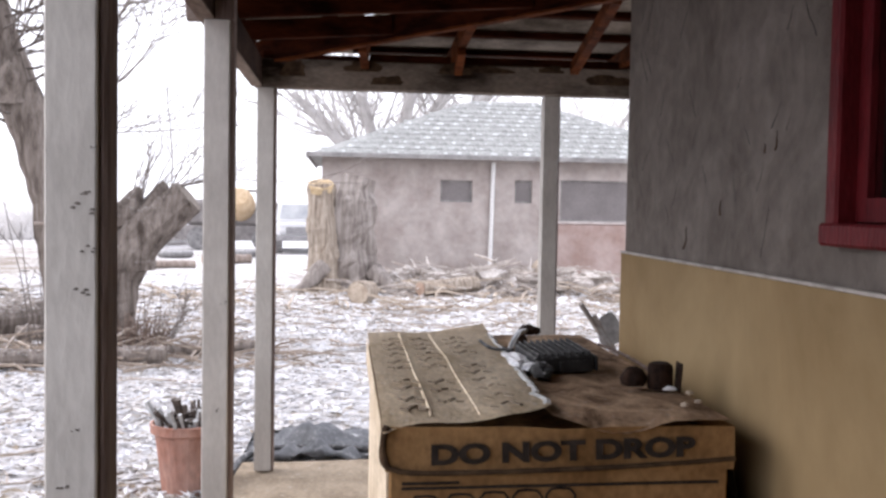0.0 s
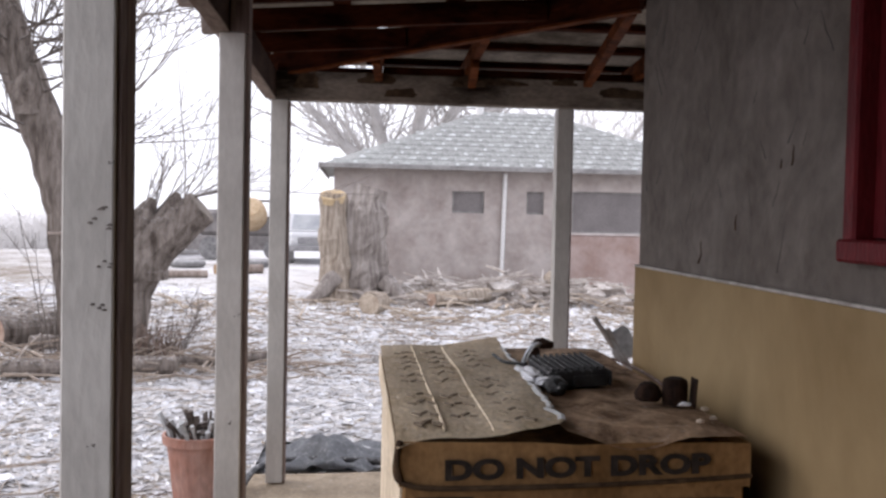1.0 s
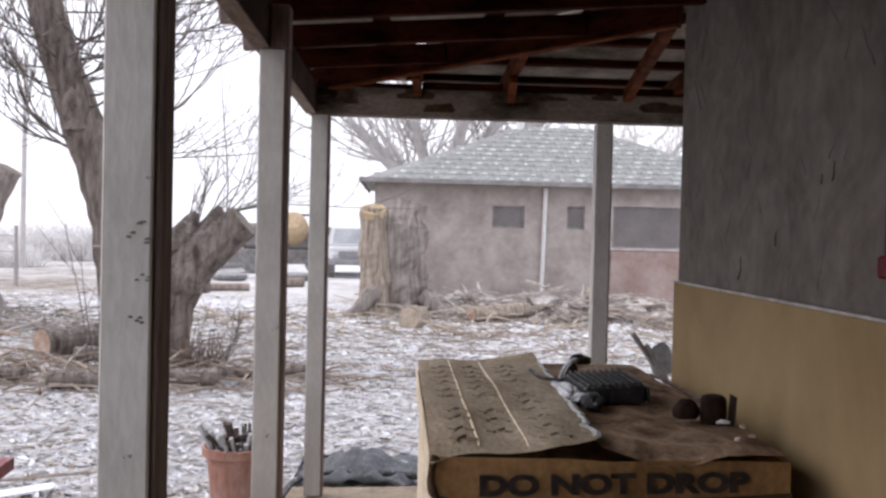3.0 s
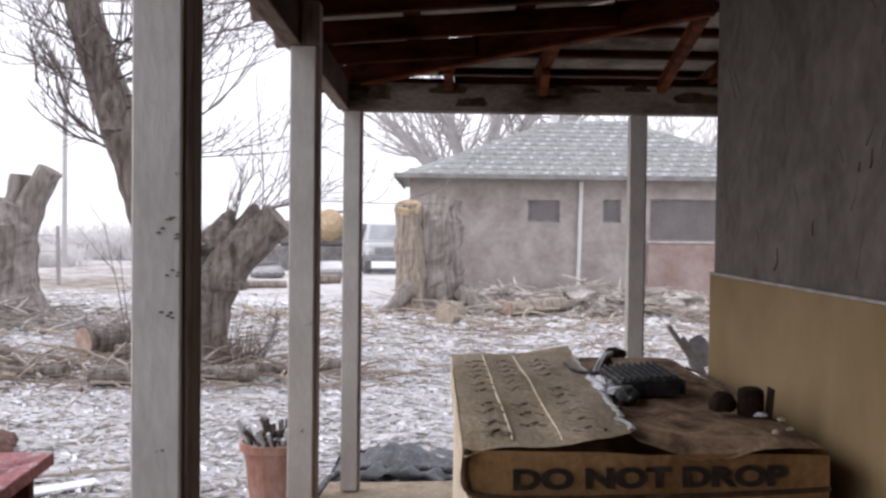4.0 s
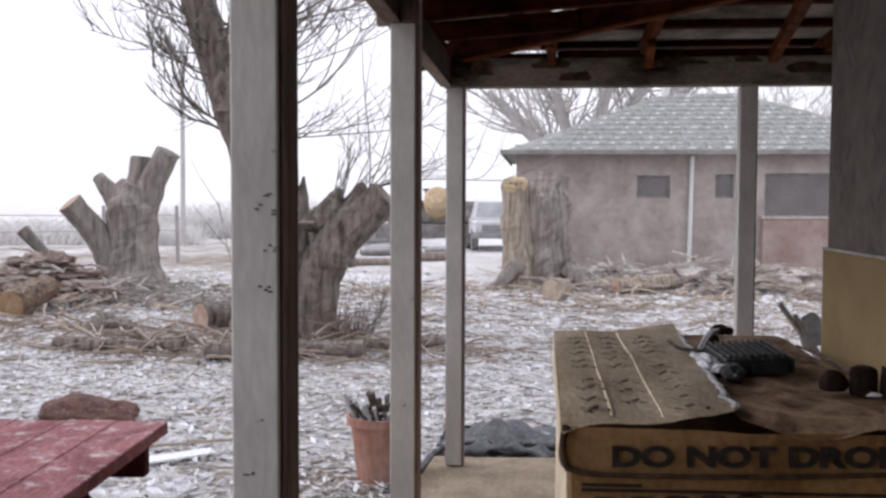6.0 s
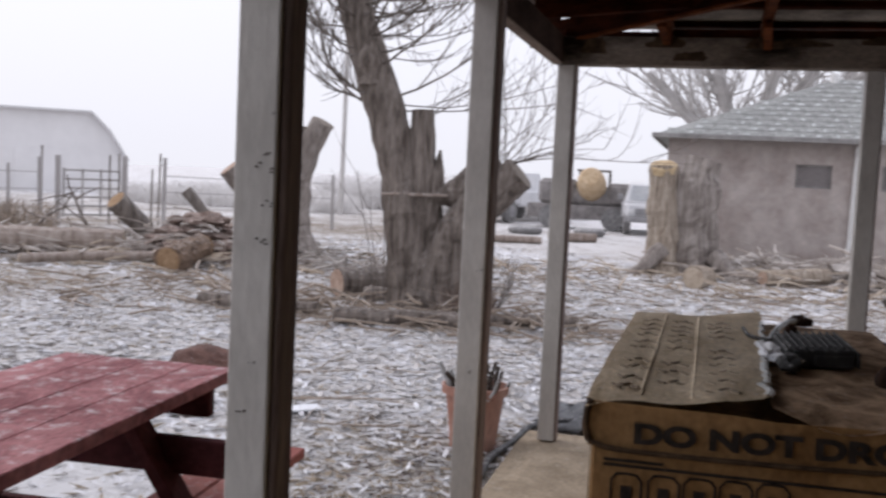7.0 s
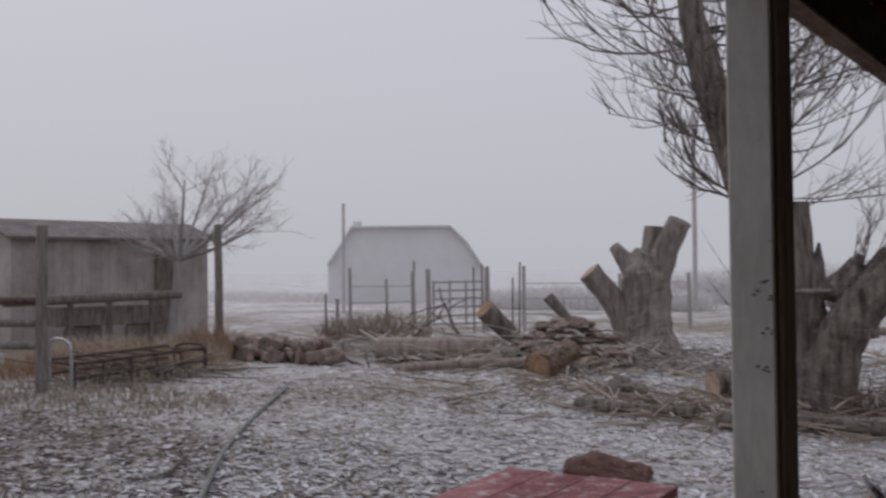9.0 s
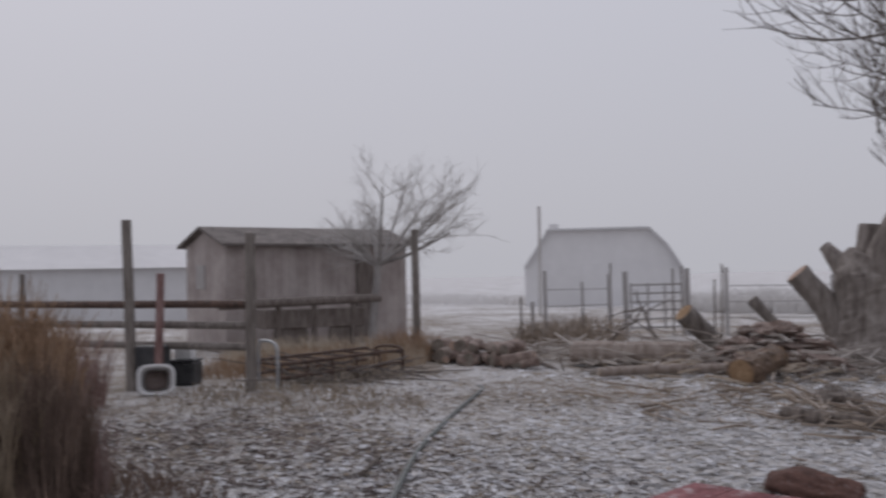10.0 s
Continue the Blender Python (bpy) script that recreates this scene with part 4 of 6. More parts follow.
rng = random.Random(3)
for k in range(36):
    a, r = rng.uniform(0, 6.28), rng.uniform(0.01, 0.12)
    lean = Vector((math.cos(a), math.sin(a), rng.uniform(0.9, 3.0))).normalized()
    st = Vector((r * math.cos(a), r * math.sin(a), 0.26))
    ln = rng.uniform(0.08, 0.2)
    part("stem", tube(bmesh.new(), [st, st + lean * ln * 0.5 + Vector((0.01, 0, 0)), st + lean * ln], (rng.uniform(0.004, 0.009), rng.uniform(0.005, 0.014)), 6, 0.4, freq=30), (POT_STEM, POT_STEM, FROST_GREY)[k % 3], pot, "frosted dead cut stem")
for k in range(14):
    a, r = rng.uniform(0, 6.28), rng.uniform(0.03, 0.12)
    part("leaf", rough_lump(bmesh.new(), (r * math.cos(a), r * math.sin(a), 0.30 + rng.uniform(0, 0.06)), (0.03, 0.022, 0.016), k, 2, 0.5), POT_STEM if k % 3 else FROST_GREY, pot)

# plastic sheet on the ground past the porch end
bm = bmesh.new()
grid = [[bm.verts.new((-0.62 + 0.85 * u / 22, 5.52 + 0.75 * v / 16, GZ + 0.02 + max(0, 0.14 * math.exp(-((u / 22 - 0.45) ** 2) / 0.06 - ((v / 16 - 0.4) ** 2) / 0.1) + 0.05 * noise.noise(Vector((u * 0.42, v * 0.42, 2)))))) for v in range(17)] for u in range(23)]
for u in range(22):
    for v in range(16):
        bm.faces.new((grid[u][v], grid[u + 1][v], grid[u + 1][v + 1], grid[u][v + 1]))
bmesh.ops.solidify(bm, geom=bm.faces[:], thickness=0.004)
solid("plastic_sheet", bm, PLASTIC_GREY, "crumpled dark grey plastic sheet on the frosty ground", "plastic sheet", smooth=True)
solid("black_hose", tube(bmesh.new(), smoothline([(-0.68, 4.55, GZ + 0.02), (-0.70, 4.85, GZ + 0.03), (-0.66, 5.2, GZ + 0.02), (-0.55, 5.62, GZ + 0.05), (-0.1, 5.66, GZ + 0.06), (0.4, 5.6, GZ + 0.03)], 8), (0.02, 0.02), 8), BLACK_PLASTIC, "black hose lying along the porch edge", "hose", smooth=True)

# picnic table
table = thing("picnic_table", "weathered red picnic table dusted with frost", "picnic table", pose(-1.375, 2.86, GZ, 0, 0, 4))
tz = 0.765
for k in range(4):
    x0 = -0.285 + 0.1445 * k
    part("top_board", B(x0, x0 + 0.1422, -1.8, 0.0 - 0.01 * (k % 2), tz, tz + 0.035, 0.0025), RED_TABLE, table)
part("top_cleat", B(-0.27, 0.275, -0.16, -0.12, tz - 0.085, tz - 0.001, 0.004), RED_SHADE, table)
part("top_cleat", B(-0.27, 0.275, -1.68, -1.64, tz - 0.085, tz - 0.001, 0.004), RED_SHADE, table)
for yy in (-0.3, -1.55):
    part("cross_bar", B(-0.5, 0.42, yy - 0.02, yy + 0.02, 0.56, 0.66, 0.004), RED_SHADE, table)
    part("bench_bar", B(-0.68, 0.5, yy + 0.003, yy + 0.04, 0.34, 0.43, 0.004), RED_SHADE, table)
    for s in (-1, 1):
        part("leg", timber(bmesh.new(), (s * 0.6, yy - 0.042, 0.0), (s * 0.1, yy - 0.042, tz - 0.002), 0.04, 0.09, up=(0, 1, 0)), RED_SHADE, table)
for x in (-0.66, 0.14):
    for k in range(2):
        part("bench_board", B(x + 0.13 * k, x + 0.125 + 0.13 * k, -1.45, 0.02 if x < 0 else 0.36, 0.4305, 0.465, 0.005), RED_BENCH, table)
solid("stone", rough_lump(bmesh.new(), (-2.9, 6.12, GZ + 0.06), (0.33, 0.24, 0.115), 21, 4, 0.3), STONE, "reddish brown rounded stone on the frosty ground", "stone", smooth=True)


# ---- the trees and stumps of the yard ----
def limb(parent, name, pts, rad, material=BARK, sides=18, steps=7, rough=0.16, ridge=0.035, label="", cut=None):
    line = smoothline(pts, steps)
    n = len(line)
    r = [rad[min(int(i / (n - 1) * (len(rad) - 1)), len(rad) - 2)] + (rad[min(int(i / (n - 1) * (len(rad) - 1)), len(rad) - 2) + 1] - rad[min(int(i / (n - 1) * (len(rad) - 1)), len(rad) - 2)]) * (i / (n - 1) * (len(rad) - 1) - min(int(i / (n - 1) * (len(rad) - 1)), len(rad) - 2)) for i in range(n)]
    ob = part(name, tube(bmesh.new(), line, r, sides, rough, freq=3.5, ridge=ridge), material, parent, label)
    if cut:
        d = (line[-1] - line[-2]).normalized()
        part("cut_face", tube(bmesh.new(), [line[-1] - d * 0.02, line[-1] + d * 0.006], (r[-1] * 0.93, r[-1] * 0.9), sides, 0.05), cut, ob, "sawn end of the limb")
    return ob


tree = thing("pollarded_tree", "leaning old tree with sawn limbs and bare shoots", "tree")
limb(tree, "trunk", [(-2.62, 9.95, -0.15), (-2.68, 9.93, 0.2), (-2.73, 9.9, 0.6), (-2.79, 9.9, 1.14), (-3.03, 9.9, 1.98), (-3.26, 9.88, 2.61), (-3.47, 9.85, 3.3), (-3.64, 9.8, 4.1), (-3.72, 9.75, 5.2)], [0.33, 0.25, 0.235, 0.235, 0.19, 0.19, 0.17, 0.14, 0.09], label="leaning furrowed trunk")
limb(tree, "limb", [(-2.4, 9.95, -0.12), (-2.35, 9.92, 0.3), (-2.24, 9.9, 0.72), (-2.0, 9.88, 1.06), (-1.58, 9.85, 1.42)], [0.36, 0.27, 0.23, 0.21, 0.18], cut=CUT_OLD, label="thick limb sawn off short")
limb(tree, "limb", [(-2.44, 9.95, -0.12), (-2.45, 9.93, 0.35), (-2.46, 9.92, 0.78)], [0.34, 0.28, 0.1], label="grown-together foot between the stems", rough=0.3)
limb(tree, "limb", [(-2.66, 9.93, 0.1), (-2.62, 9.9, 1.1), (-2.63, 9.9, 2.02)], [0.22, 0.16, 0.11], cut=CUT_OLD, label="upright stub sawn level")
limb(tree, "limb", [(-2.58, 9.95, 0.55), (-2.49, 9.92, 1.15), (-2.43, 9.9, 1.62)], [0.18, 0.13, 0.012], label="splintered stub", rough=0.4)
limb(tree, "limb", [(-2.12, 9.93, 0.7), (-2.14, 9.93, 1.25), (-2.06, 9.93, 1.5)], [0.2, 0.15, 0.03], label="broken knot", rough=0.45)
limb(tree, "limb", [(-2.5, 9.93, 1.12), (-2.33, 9.9, 1.16), (-2.1, 9.9, 1.2)], [0.12, 0.13, 0.14], rough=0.55, label="dark burl bridging the stems")
limb(tree, "limb", [(-1.95, 9.9, 1.15), (-1.85, 9.88, 1.42), (-1.82, 9.86, 1.56)], [0.13, 0.1, 0.02], rough=0.5, label="broken knot")
limb(tree, "limb", [(-3.16, 9.8, 2.3), (-3.16, 9.72, 2.55), (-3.12, 9.68, 2.72)], [0.15, 0.12, 0.03], rough=0.5, label="broken burl on the trunk")
part("ledge", tube(bmesh.new(), smoothline([(-2.99, 9.76, 1.14), (-2.8, 9.68, 1.15), (-2.55, 9.72, 1.155), (-2.3, 9.78, 1.16)], 5), (0.022, 0.016), 6, 0.3), BARK_HAZE, tree, "thin ledge of bark across the trunk")
rng = random.Random(7)
lines = []
stem = [Vector(p) for p in ((-3.03, 9.9, 1.98), (-3.26, 9.88, 2.61), (-3.47, 9.85, 3.3), (-3.64, 9.8, 4.1), (-3.72, 9.75, 5.2))]
for k in range(58):
    u = rng.random() * 3.6
    i = min(int(u), 3)
    p = stem[i].lerp(stem[i + 1], u - i)
    a = rng.uniform(0, 6.28)
    out = Vector((math.cos(a), math.sin(a) * 0.8, rng.uniform(-0.3, 0.28)))
    shoot(rng, p, out, rng.uniform(1.3, 2.5) * (0.52 if out.x < -0.3 else 1.08), rng.uniform(0.01, 0.021), 2, lines, 0.32, 0.13, 6)
for k in range(3):
    p = stem[0].lerp(stem[1], rng.uniform(-0.2, 1.0))
    shoot(rng, p, Vector((1, rng.uniform(-0.5, 0.4), rng.uniform(-0.32, 0.0))), rng.uniform(1.3, 2.3), rng.uniform(0.008, 0.013), 1, lines, 0.22, 0.075, 5)
for k in range(8):
    shoot(rng, stem[-1] - Vector((0, 0, 0.4 * rng.random())), Vector((rng.uniform(-0.8, 0.8), rng.uniform(-0.8, 0.8), 1)), rng.uniform(1.2, 2.2), 0.024, 2, lines, 0.3, 0.05, 5)
for q, count, ln in (((-2.05, 9.9, 1.35), 7, 1.1), ((-1.75, 9.87, 1.5), 6, 1.5), ((-2.62, 9.9, 1.95), 3, 0.9), ((-2.2, 9.9, 1.3), 4, 0.8)):
    for k in range(count):
        shoot(rng, q, (rng.uniform(0.1, 1.5), rng.uniform(-0.7, 0.7), rng.uniform(0.25, 0.9)), ln * rng.uniform(0.6, 1.3), 0.0085, 2, lines, 0.42, 0.03, 4)
for k in range(5):
    shoot(rng, (-2.95 + rng.uniform(-0.1, 0.1), 9.75, 0.0), (rng.uniform(-0.25, 0.1), rng.uniform(-0.3, 0.3), 1), rng.uniform(0.6, 1.5), 0.008, 1, lines, 0.15, 0.1, 2)
for k in range(45):
    a = rng.uniform(0, 6.28)
    shoot(rng, (-2.2 + 0.45 * math.cos(a), 9.9 + 0.4 * math.sin(a), 0.0), (0.5 * math.cos(a), 0.5 * math.sin(a), 1), rng.uniform(0.25, 0.6), 0.006, 1, lines, 0.3, 0.05, 3)
v, f = tubes_mesh(lines)
raw("crown", v, f, TWIG, tree, "bare shoots and twigs", kind="stuff")

big = thing("forked_stump", "massive dead stump with sawn forked limbs", "tree stump")
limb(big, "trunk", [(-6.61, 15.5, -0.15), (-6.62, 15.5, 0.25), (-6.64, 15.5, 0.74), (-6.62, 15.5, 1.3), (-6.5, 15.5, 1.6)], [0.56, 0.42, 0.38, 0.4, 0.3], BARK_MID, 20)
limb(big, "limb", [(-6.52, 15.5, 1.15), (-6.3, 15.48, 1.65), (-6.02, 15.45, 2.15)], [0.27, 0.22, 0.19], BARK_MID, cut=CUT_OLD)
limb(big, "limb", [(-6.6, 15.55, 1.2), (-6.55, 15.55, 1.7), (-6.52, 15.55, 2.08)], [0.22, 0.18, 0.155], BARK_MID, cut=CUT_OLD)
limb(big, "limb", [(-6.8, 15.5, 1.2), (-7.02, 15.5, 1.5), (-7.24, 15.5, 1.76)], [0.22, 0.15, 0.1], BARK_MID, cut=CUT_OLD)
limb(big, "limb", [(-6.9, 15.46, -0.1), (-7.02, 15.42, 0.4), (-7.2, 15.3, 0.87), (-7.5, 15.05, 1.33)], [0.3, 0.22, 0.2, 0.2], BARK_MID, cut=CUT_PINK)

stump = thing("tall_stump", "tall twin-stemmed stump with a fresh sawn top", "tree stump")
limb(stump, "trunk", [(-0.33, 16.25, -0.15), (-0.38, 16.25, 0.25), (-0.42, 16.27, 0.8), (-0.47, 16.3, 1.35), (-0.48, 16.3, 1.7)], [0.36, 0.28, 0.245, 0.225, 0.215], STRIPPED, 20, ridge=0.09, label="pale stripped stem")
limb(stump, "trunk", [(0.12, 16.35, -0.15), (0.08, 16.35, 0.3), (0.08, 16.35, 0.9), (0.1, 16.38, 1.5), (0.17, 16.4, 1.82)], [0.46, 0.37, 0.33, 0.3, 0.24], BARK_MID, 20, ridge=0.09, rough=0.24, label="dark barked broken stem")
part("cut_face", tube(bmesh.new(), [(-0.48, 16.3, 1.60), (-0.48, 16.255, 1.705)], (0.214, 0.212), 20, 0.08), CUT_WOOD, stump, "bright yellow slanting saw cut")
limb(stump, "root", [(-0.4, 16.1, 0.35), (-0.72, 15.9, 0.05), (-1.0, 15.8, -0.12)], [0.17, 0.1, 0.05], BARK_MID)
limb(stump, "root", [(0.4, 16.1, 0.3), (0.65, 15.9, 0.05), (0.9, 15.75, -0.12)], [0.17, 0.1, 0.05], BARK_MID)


def log(name, p, q, r, label, bark=BARK, cut=CUT_ORANGE, bend=0.0, group="felled logs", rough=0.12):
    p, q = Vector(p), Vector(q)
    d = (q - p)
    side = Vector((-d.y, d.x, 0)).normalized() * bend
    ob = thing(name, label, "log", group=group)
    line = smoothline([p, p.lerp(q, 0.5) + side, q], 5)
    part("bark", tube(bmesh.new(), line, (r, r * 0.88), 16, rough, ridge=0.03), bark, ob)
    d.normalize()
    part("cut_face", tube(bmesh.new(), [p + d * 0.01, p - d * 0.006], (r * 0.92, r * 0.9), 16, 0.05), cut, ob, "sawn end")
    part("cut_face", tube(bmesh.new(), [q - d * 0.01, q + d * 0.006], (r * 0.8, r * 0.78), 16, 0.05), cut, ob, "sawn end")
    return ob


log("log", (-3.66, 10.3, 0.12), (-2.7, 11.5, 0.14), 0.165, "thick log with a round pale sawn end", cut=CUT_PINK)
log("log", (-3.3, 10.2, 0.02), (-2.5, 10.55, 0.02), 0.09, "short thin log beside the tree", cut=CUT_OLD, rough=0.35)
log("log", (-3.0, 8.6, 0.03), (-1.6, 8.75, 0.05), 0.085, "barked log lying before the tree", bend=0.08, cut=CUT_OLD, rough=0.4)
log("log", (-2.1, 8.8, 0.02), (-0.9, 9.6, 0.02), 0.06, "thin crooked log lying before the tree", bend=0.1, cut=CUT_OLD, rough=0.4)
log("log", (-4.6, 9.0, 0.02), (-3.3, 8.9, 0.03), 0.07, "thin barked log in the frost", bend=-0.06, cut=CUT_OLD, rough=0.4)
log("log", (-6.4, 11.35, 0.1), (-6.33, 12.15, 0.25), 0.19, "fat peeled log with a bright orange sawn end", bark=PEELED, cut=CUT_ORANGE, rough=0.45)
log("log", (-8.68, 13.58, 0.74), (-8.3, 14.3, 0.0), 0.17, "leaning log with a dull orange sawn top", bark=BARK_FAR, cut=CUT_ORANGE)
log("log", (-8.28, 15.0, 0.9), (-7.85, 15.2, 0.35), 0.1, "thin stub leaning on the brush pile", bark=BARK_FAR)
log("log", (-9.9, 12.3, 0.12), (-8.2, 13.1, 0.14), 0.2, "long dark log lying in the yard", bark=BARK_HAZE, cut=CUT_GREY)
log("log", (-8.3, 10.9, 0.03), (-6.9, 12.1, 0.08), 0.07, "crooked bare branch on the ground", bend=0.15, bark=BARK_HAZE, cut=CUT_GREY)
rng = random.Random(31)
for k in range(28):
    row2 = k >= 18
    x, y = (-12.35 + 0.135 * k if not row2 else -12.15 + 0.2 * (k - 18)) + rng.uniform(-0.05, 0.05), 11.3 + rng.uniform(-0.18, 0.22)
    a = rng.uniform(0.2, 2.8)
    ln = rng.uniform(0.28, 0.6)
    r1 = rng.uniform(0.06, 0.13)
    z = GZ + (0.27 if row2 else r1 * 0.85)
    log("log", (x, y, z), (x + ln * math.cos(a), y + ln * math.sin(a), z + rng.uniform(-0.05, 0.08)), r1, "short reddish firewood block heaped in a low row", bark=FIREWOOD if k % 4 else BARK_HAZE, cut=CUT_OLD if k % 5 else CUT_PINK, group="row of firewood blocks", rough=0.4)
log("log", (1.1, 15.3, 0.08), (2.05, 15.85, 0.13), 0.13, "pale stripped log among the brush", bark=STRIPPED, cut=CUT_PINK)
log("log", (0.12, 14.2, 0.1), (0.3, 14.55, 0.12), 0.17, "short pale block of sawn wood", bark=STRIPPED, cut=CUT_GREY)
log("log", (3.3, 16.2, 0.35), (3.25, 16.6, 0.35), 0.16, "pale sawn round standing on the brush", bark=STRIPPED, cut=CUT_GREY)
log("log", (-3.3, 23.0, 0.05), (-2.3, 23.6, 0.05), 0.12, "thin frosted log far out in the yard", bark=BARK_HAZE)
log("log", (-4.8, 21.5, 0.02), (-3.3, 21.8, 0.02), 0.09, "long thin frosted pole on the ground", bark=BARK_HAZE)
for k, (x, y, s) in enumerate(((-4.57, 10.1, 0.17), (-4.05, 9.4, 0.1), (-5.0, 10.9, 0.12))):
    solid("wood_lump", rough_lump(bmesh.new(), (x, y, GZ + s * 0.45), (s * 1.25, s, s * 0.75), 30 + k, 3, 0.5), BARK, "dark rough lump of bark and wood", "wood lump", group="wood lumps")
solid("pale_board", timber(bmesh.new(), (-5.45, 10.35, GZ + 0.03), (-5.2, 10.5, GZ + 0.05), 0.09, 0.025), CUT_GREY, "short pale board on the ground", "board")
rng = random.Random(17)
for p, d, ln in (((-2.3, 5.55, GZ + 0.02), (1, 0.25, 0), 0.9), ((-2.5, 6.3, GZ + 0.02), (1, 0.4, 0), 1.2), ((-1.2, 5.35, GZ + 0.02), (-1, -0.35, 0), 0.7), ((-3.6, 7.2, GZ + 0.02), (1, -0.2, 0), 1.0), ((0.2, 7.4, GZ + 0.02), (1, 0.3, 0), 0.8), ((-1.0, 7.9, GZ + 0.02), (-1, 0.15, 0), 0.9)):
    lines = []
    shoot(rng, p, d, ln, 0.011, 1, lines, 0.35, 0.0, 4, 0.5)
    for pts, r0, r1 in lines:
        for q in pts:
            q.z = GZ + 0.012 + abs(q.z - GZ) * 0.15
    v, f = tubes_mesh(lines, 5)
    raw("fallen_branch", v, f, STICK, None, "thin forked branch fallen on the frost", "branch")["group"] = "fallen branches"
for p, q, w in (((-2.15, 5.25, GZ + 0.02), (-1.85, 5.45, GZ + 0.03), 0.13), ((-2.6, 5.0, GZ + 0.02), (-2.35, 5.1, GZ + 0.02), 0.1)):
    solid("ice_sheet", timber(bmesh.new(), p, q, w, 0.012, 0.003), SNOW, "thin white slab of broken ice on the ground", "ice", group="broken ice")


# ---- brush, litter, weeds ----
def sticks(name, count, seed, area, length, radius, height, material, label, category="brush", squash=1.0):
    rg = random.Random(seed)
    lines = []
    (cx, cy), (rx, ry) = area
    for k in range(count):
        a, r = rg.uniform(0, 6.28), math.sqrt(rg.random())
        x, y = cx + rx * r * math.cos(a), cy + ry * r * math.sin(a)
        z = GZ + 0.01 + rg.random() ** 2 * height * (1 - r * r)
        b = rg.uniform(0, 6.28)
        d = Vector((math.cos(b), math.sin(b) * squash, rg.uniform(-0.12, 0.3) * (1 if height > 0.06 else 0.15)))
        ln = rg.uniform(*length)
        p0 = Vector((x, y, z))
        p1 = p0 + d * ln * 0.5 + Vector((0, 0, rg.uniform(-0.02, 0.05)))
        p2 = p0 + d * ln + Vector((rg.uniform(-0.1, 0.1) * ln, rg.uniform(-0.1, 0.1) * ln, 0))
        p1.z, p2.z = max(p1.z, GZ + 0.005), max(p2.z, GZ + 0.005)
        r0 = rg.uniform(*radius)
        lines.append(([p0, p1, p2], r0, r0 * 0.6))
    v, f = tubes_mesh(lines, 4)
    raw(name, v, f, material, None, label, category, "stuff")


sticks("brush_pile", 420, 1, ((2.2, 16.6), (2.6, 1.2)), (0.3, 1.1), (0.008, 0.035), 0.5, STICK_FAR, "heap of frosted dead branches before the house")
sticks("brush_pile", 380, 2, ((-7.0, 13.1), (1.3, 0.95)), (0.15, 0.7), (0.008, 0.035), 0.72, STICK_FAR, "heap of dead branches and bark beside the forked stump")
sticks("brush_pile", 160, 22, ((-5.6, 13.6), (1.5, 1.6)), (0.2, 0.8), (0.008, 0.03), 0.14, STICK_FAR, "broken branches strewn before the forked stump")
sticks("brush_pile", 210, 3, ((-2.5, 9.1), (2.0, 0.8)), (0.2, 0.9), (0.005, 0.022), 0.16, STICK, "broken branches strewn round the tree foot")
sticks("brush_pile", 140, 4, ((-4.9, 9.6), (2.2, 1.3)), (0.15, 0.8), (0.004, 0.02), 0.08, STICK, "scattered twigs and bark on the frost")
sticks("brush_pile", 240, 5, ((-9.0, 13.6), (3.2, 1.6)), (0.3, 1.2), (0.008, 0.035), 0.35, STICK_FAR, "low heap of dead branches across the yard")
sticks("brush_pile", 700, 6, ((0.5, 12.5), (5.5, 4.0)), (0.15, 0.7), (0.004, 0.014), 0.05, STICK, "twigs strewn over the frosty yard")
sticks("brush_pile", 130, 14, ((1.5, 15.0), (4.5, 2.2)), (0.25, 0.9), (0.008, 0.022), 0.25, CUT_GREY, "pale broken branches scattered before the house")
sticks("brush_pile", 60, 15, ((-7.0, 12.4), (2.2, 1.2)), (0.2, 0.6), (0.012, 0.03), 0.3, CUT_GREY, "pale split wood scattered round the pile")
sticks("brush_pile", 200, 8, ((6.5, 15.5), (3.0, 2.0)), (0.3, 0.9), (0.006, 0.025), 0.2, STICK, "dead branches lying before the house")
rg = random.Random(9)
lumps = bmesh.new()
for k in range(150):
    a, r = rg.uniform(0, 6.28), math.sqrt(rg.random())
    x, y = -6.95 + 0.95 * r * math.cos(a), 13.15 + 0.8 * r * math.sin(a)
    s = rg.uniform(0.05, 0.17)
    rough_lump(lumps, (x, y, GZ + 0.66 * (1 - r * r) * rg.random() + 0.04), (s * rg.uniform(1.0, 2.2), s, s * 0.6), k, 2, 0.8)
raw_me = finish(lumps, "bark_heap", FIREWOOD)
tagged(new("bark_heap", raw_me), "heap of broken bark and split wood", "bark heap", kind="stuff")
lumps = bmesh.new()
for k in range(60):
    x, y = rg.uniform(0.6, 4.4), rg.uniform(16.0, 17.4)
    s = rg.uniform(0.08, 0.2)
    rough_lump(lumps, (x, y, GZ + 0.28 * rg.random()), (s * 1.6, s, s * 0.8), k + 90, 2, 0.6)
tagged(new("bark_heap", finish(lumps, "bark_heap", STICK_FAR)), "frosted heap of bark and branches by the house", "bark heap", kind="stuff")


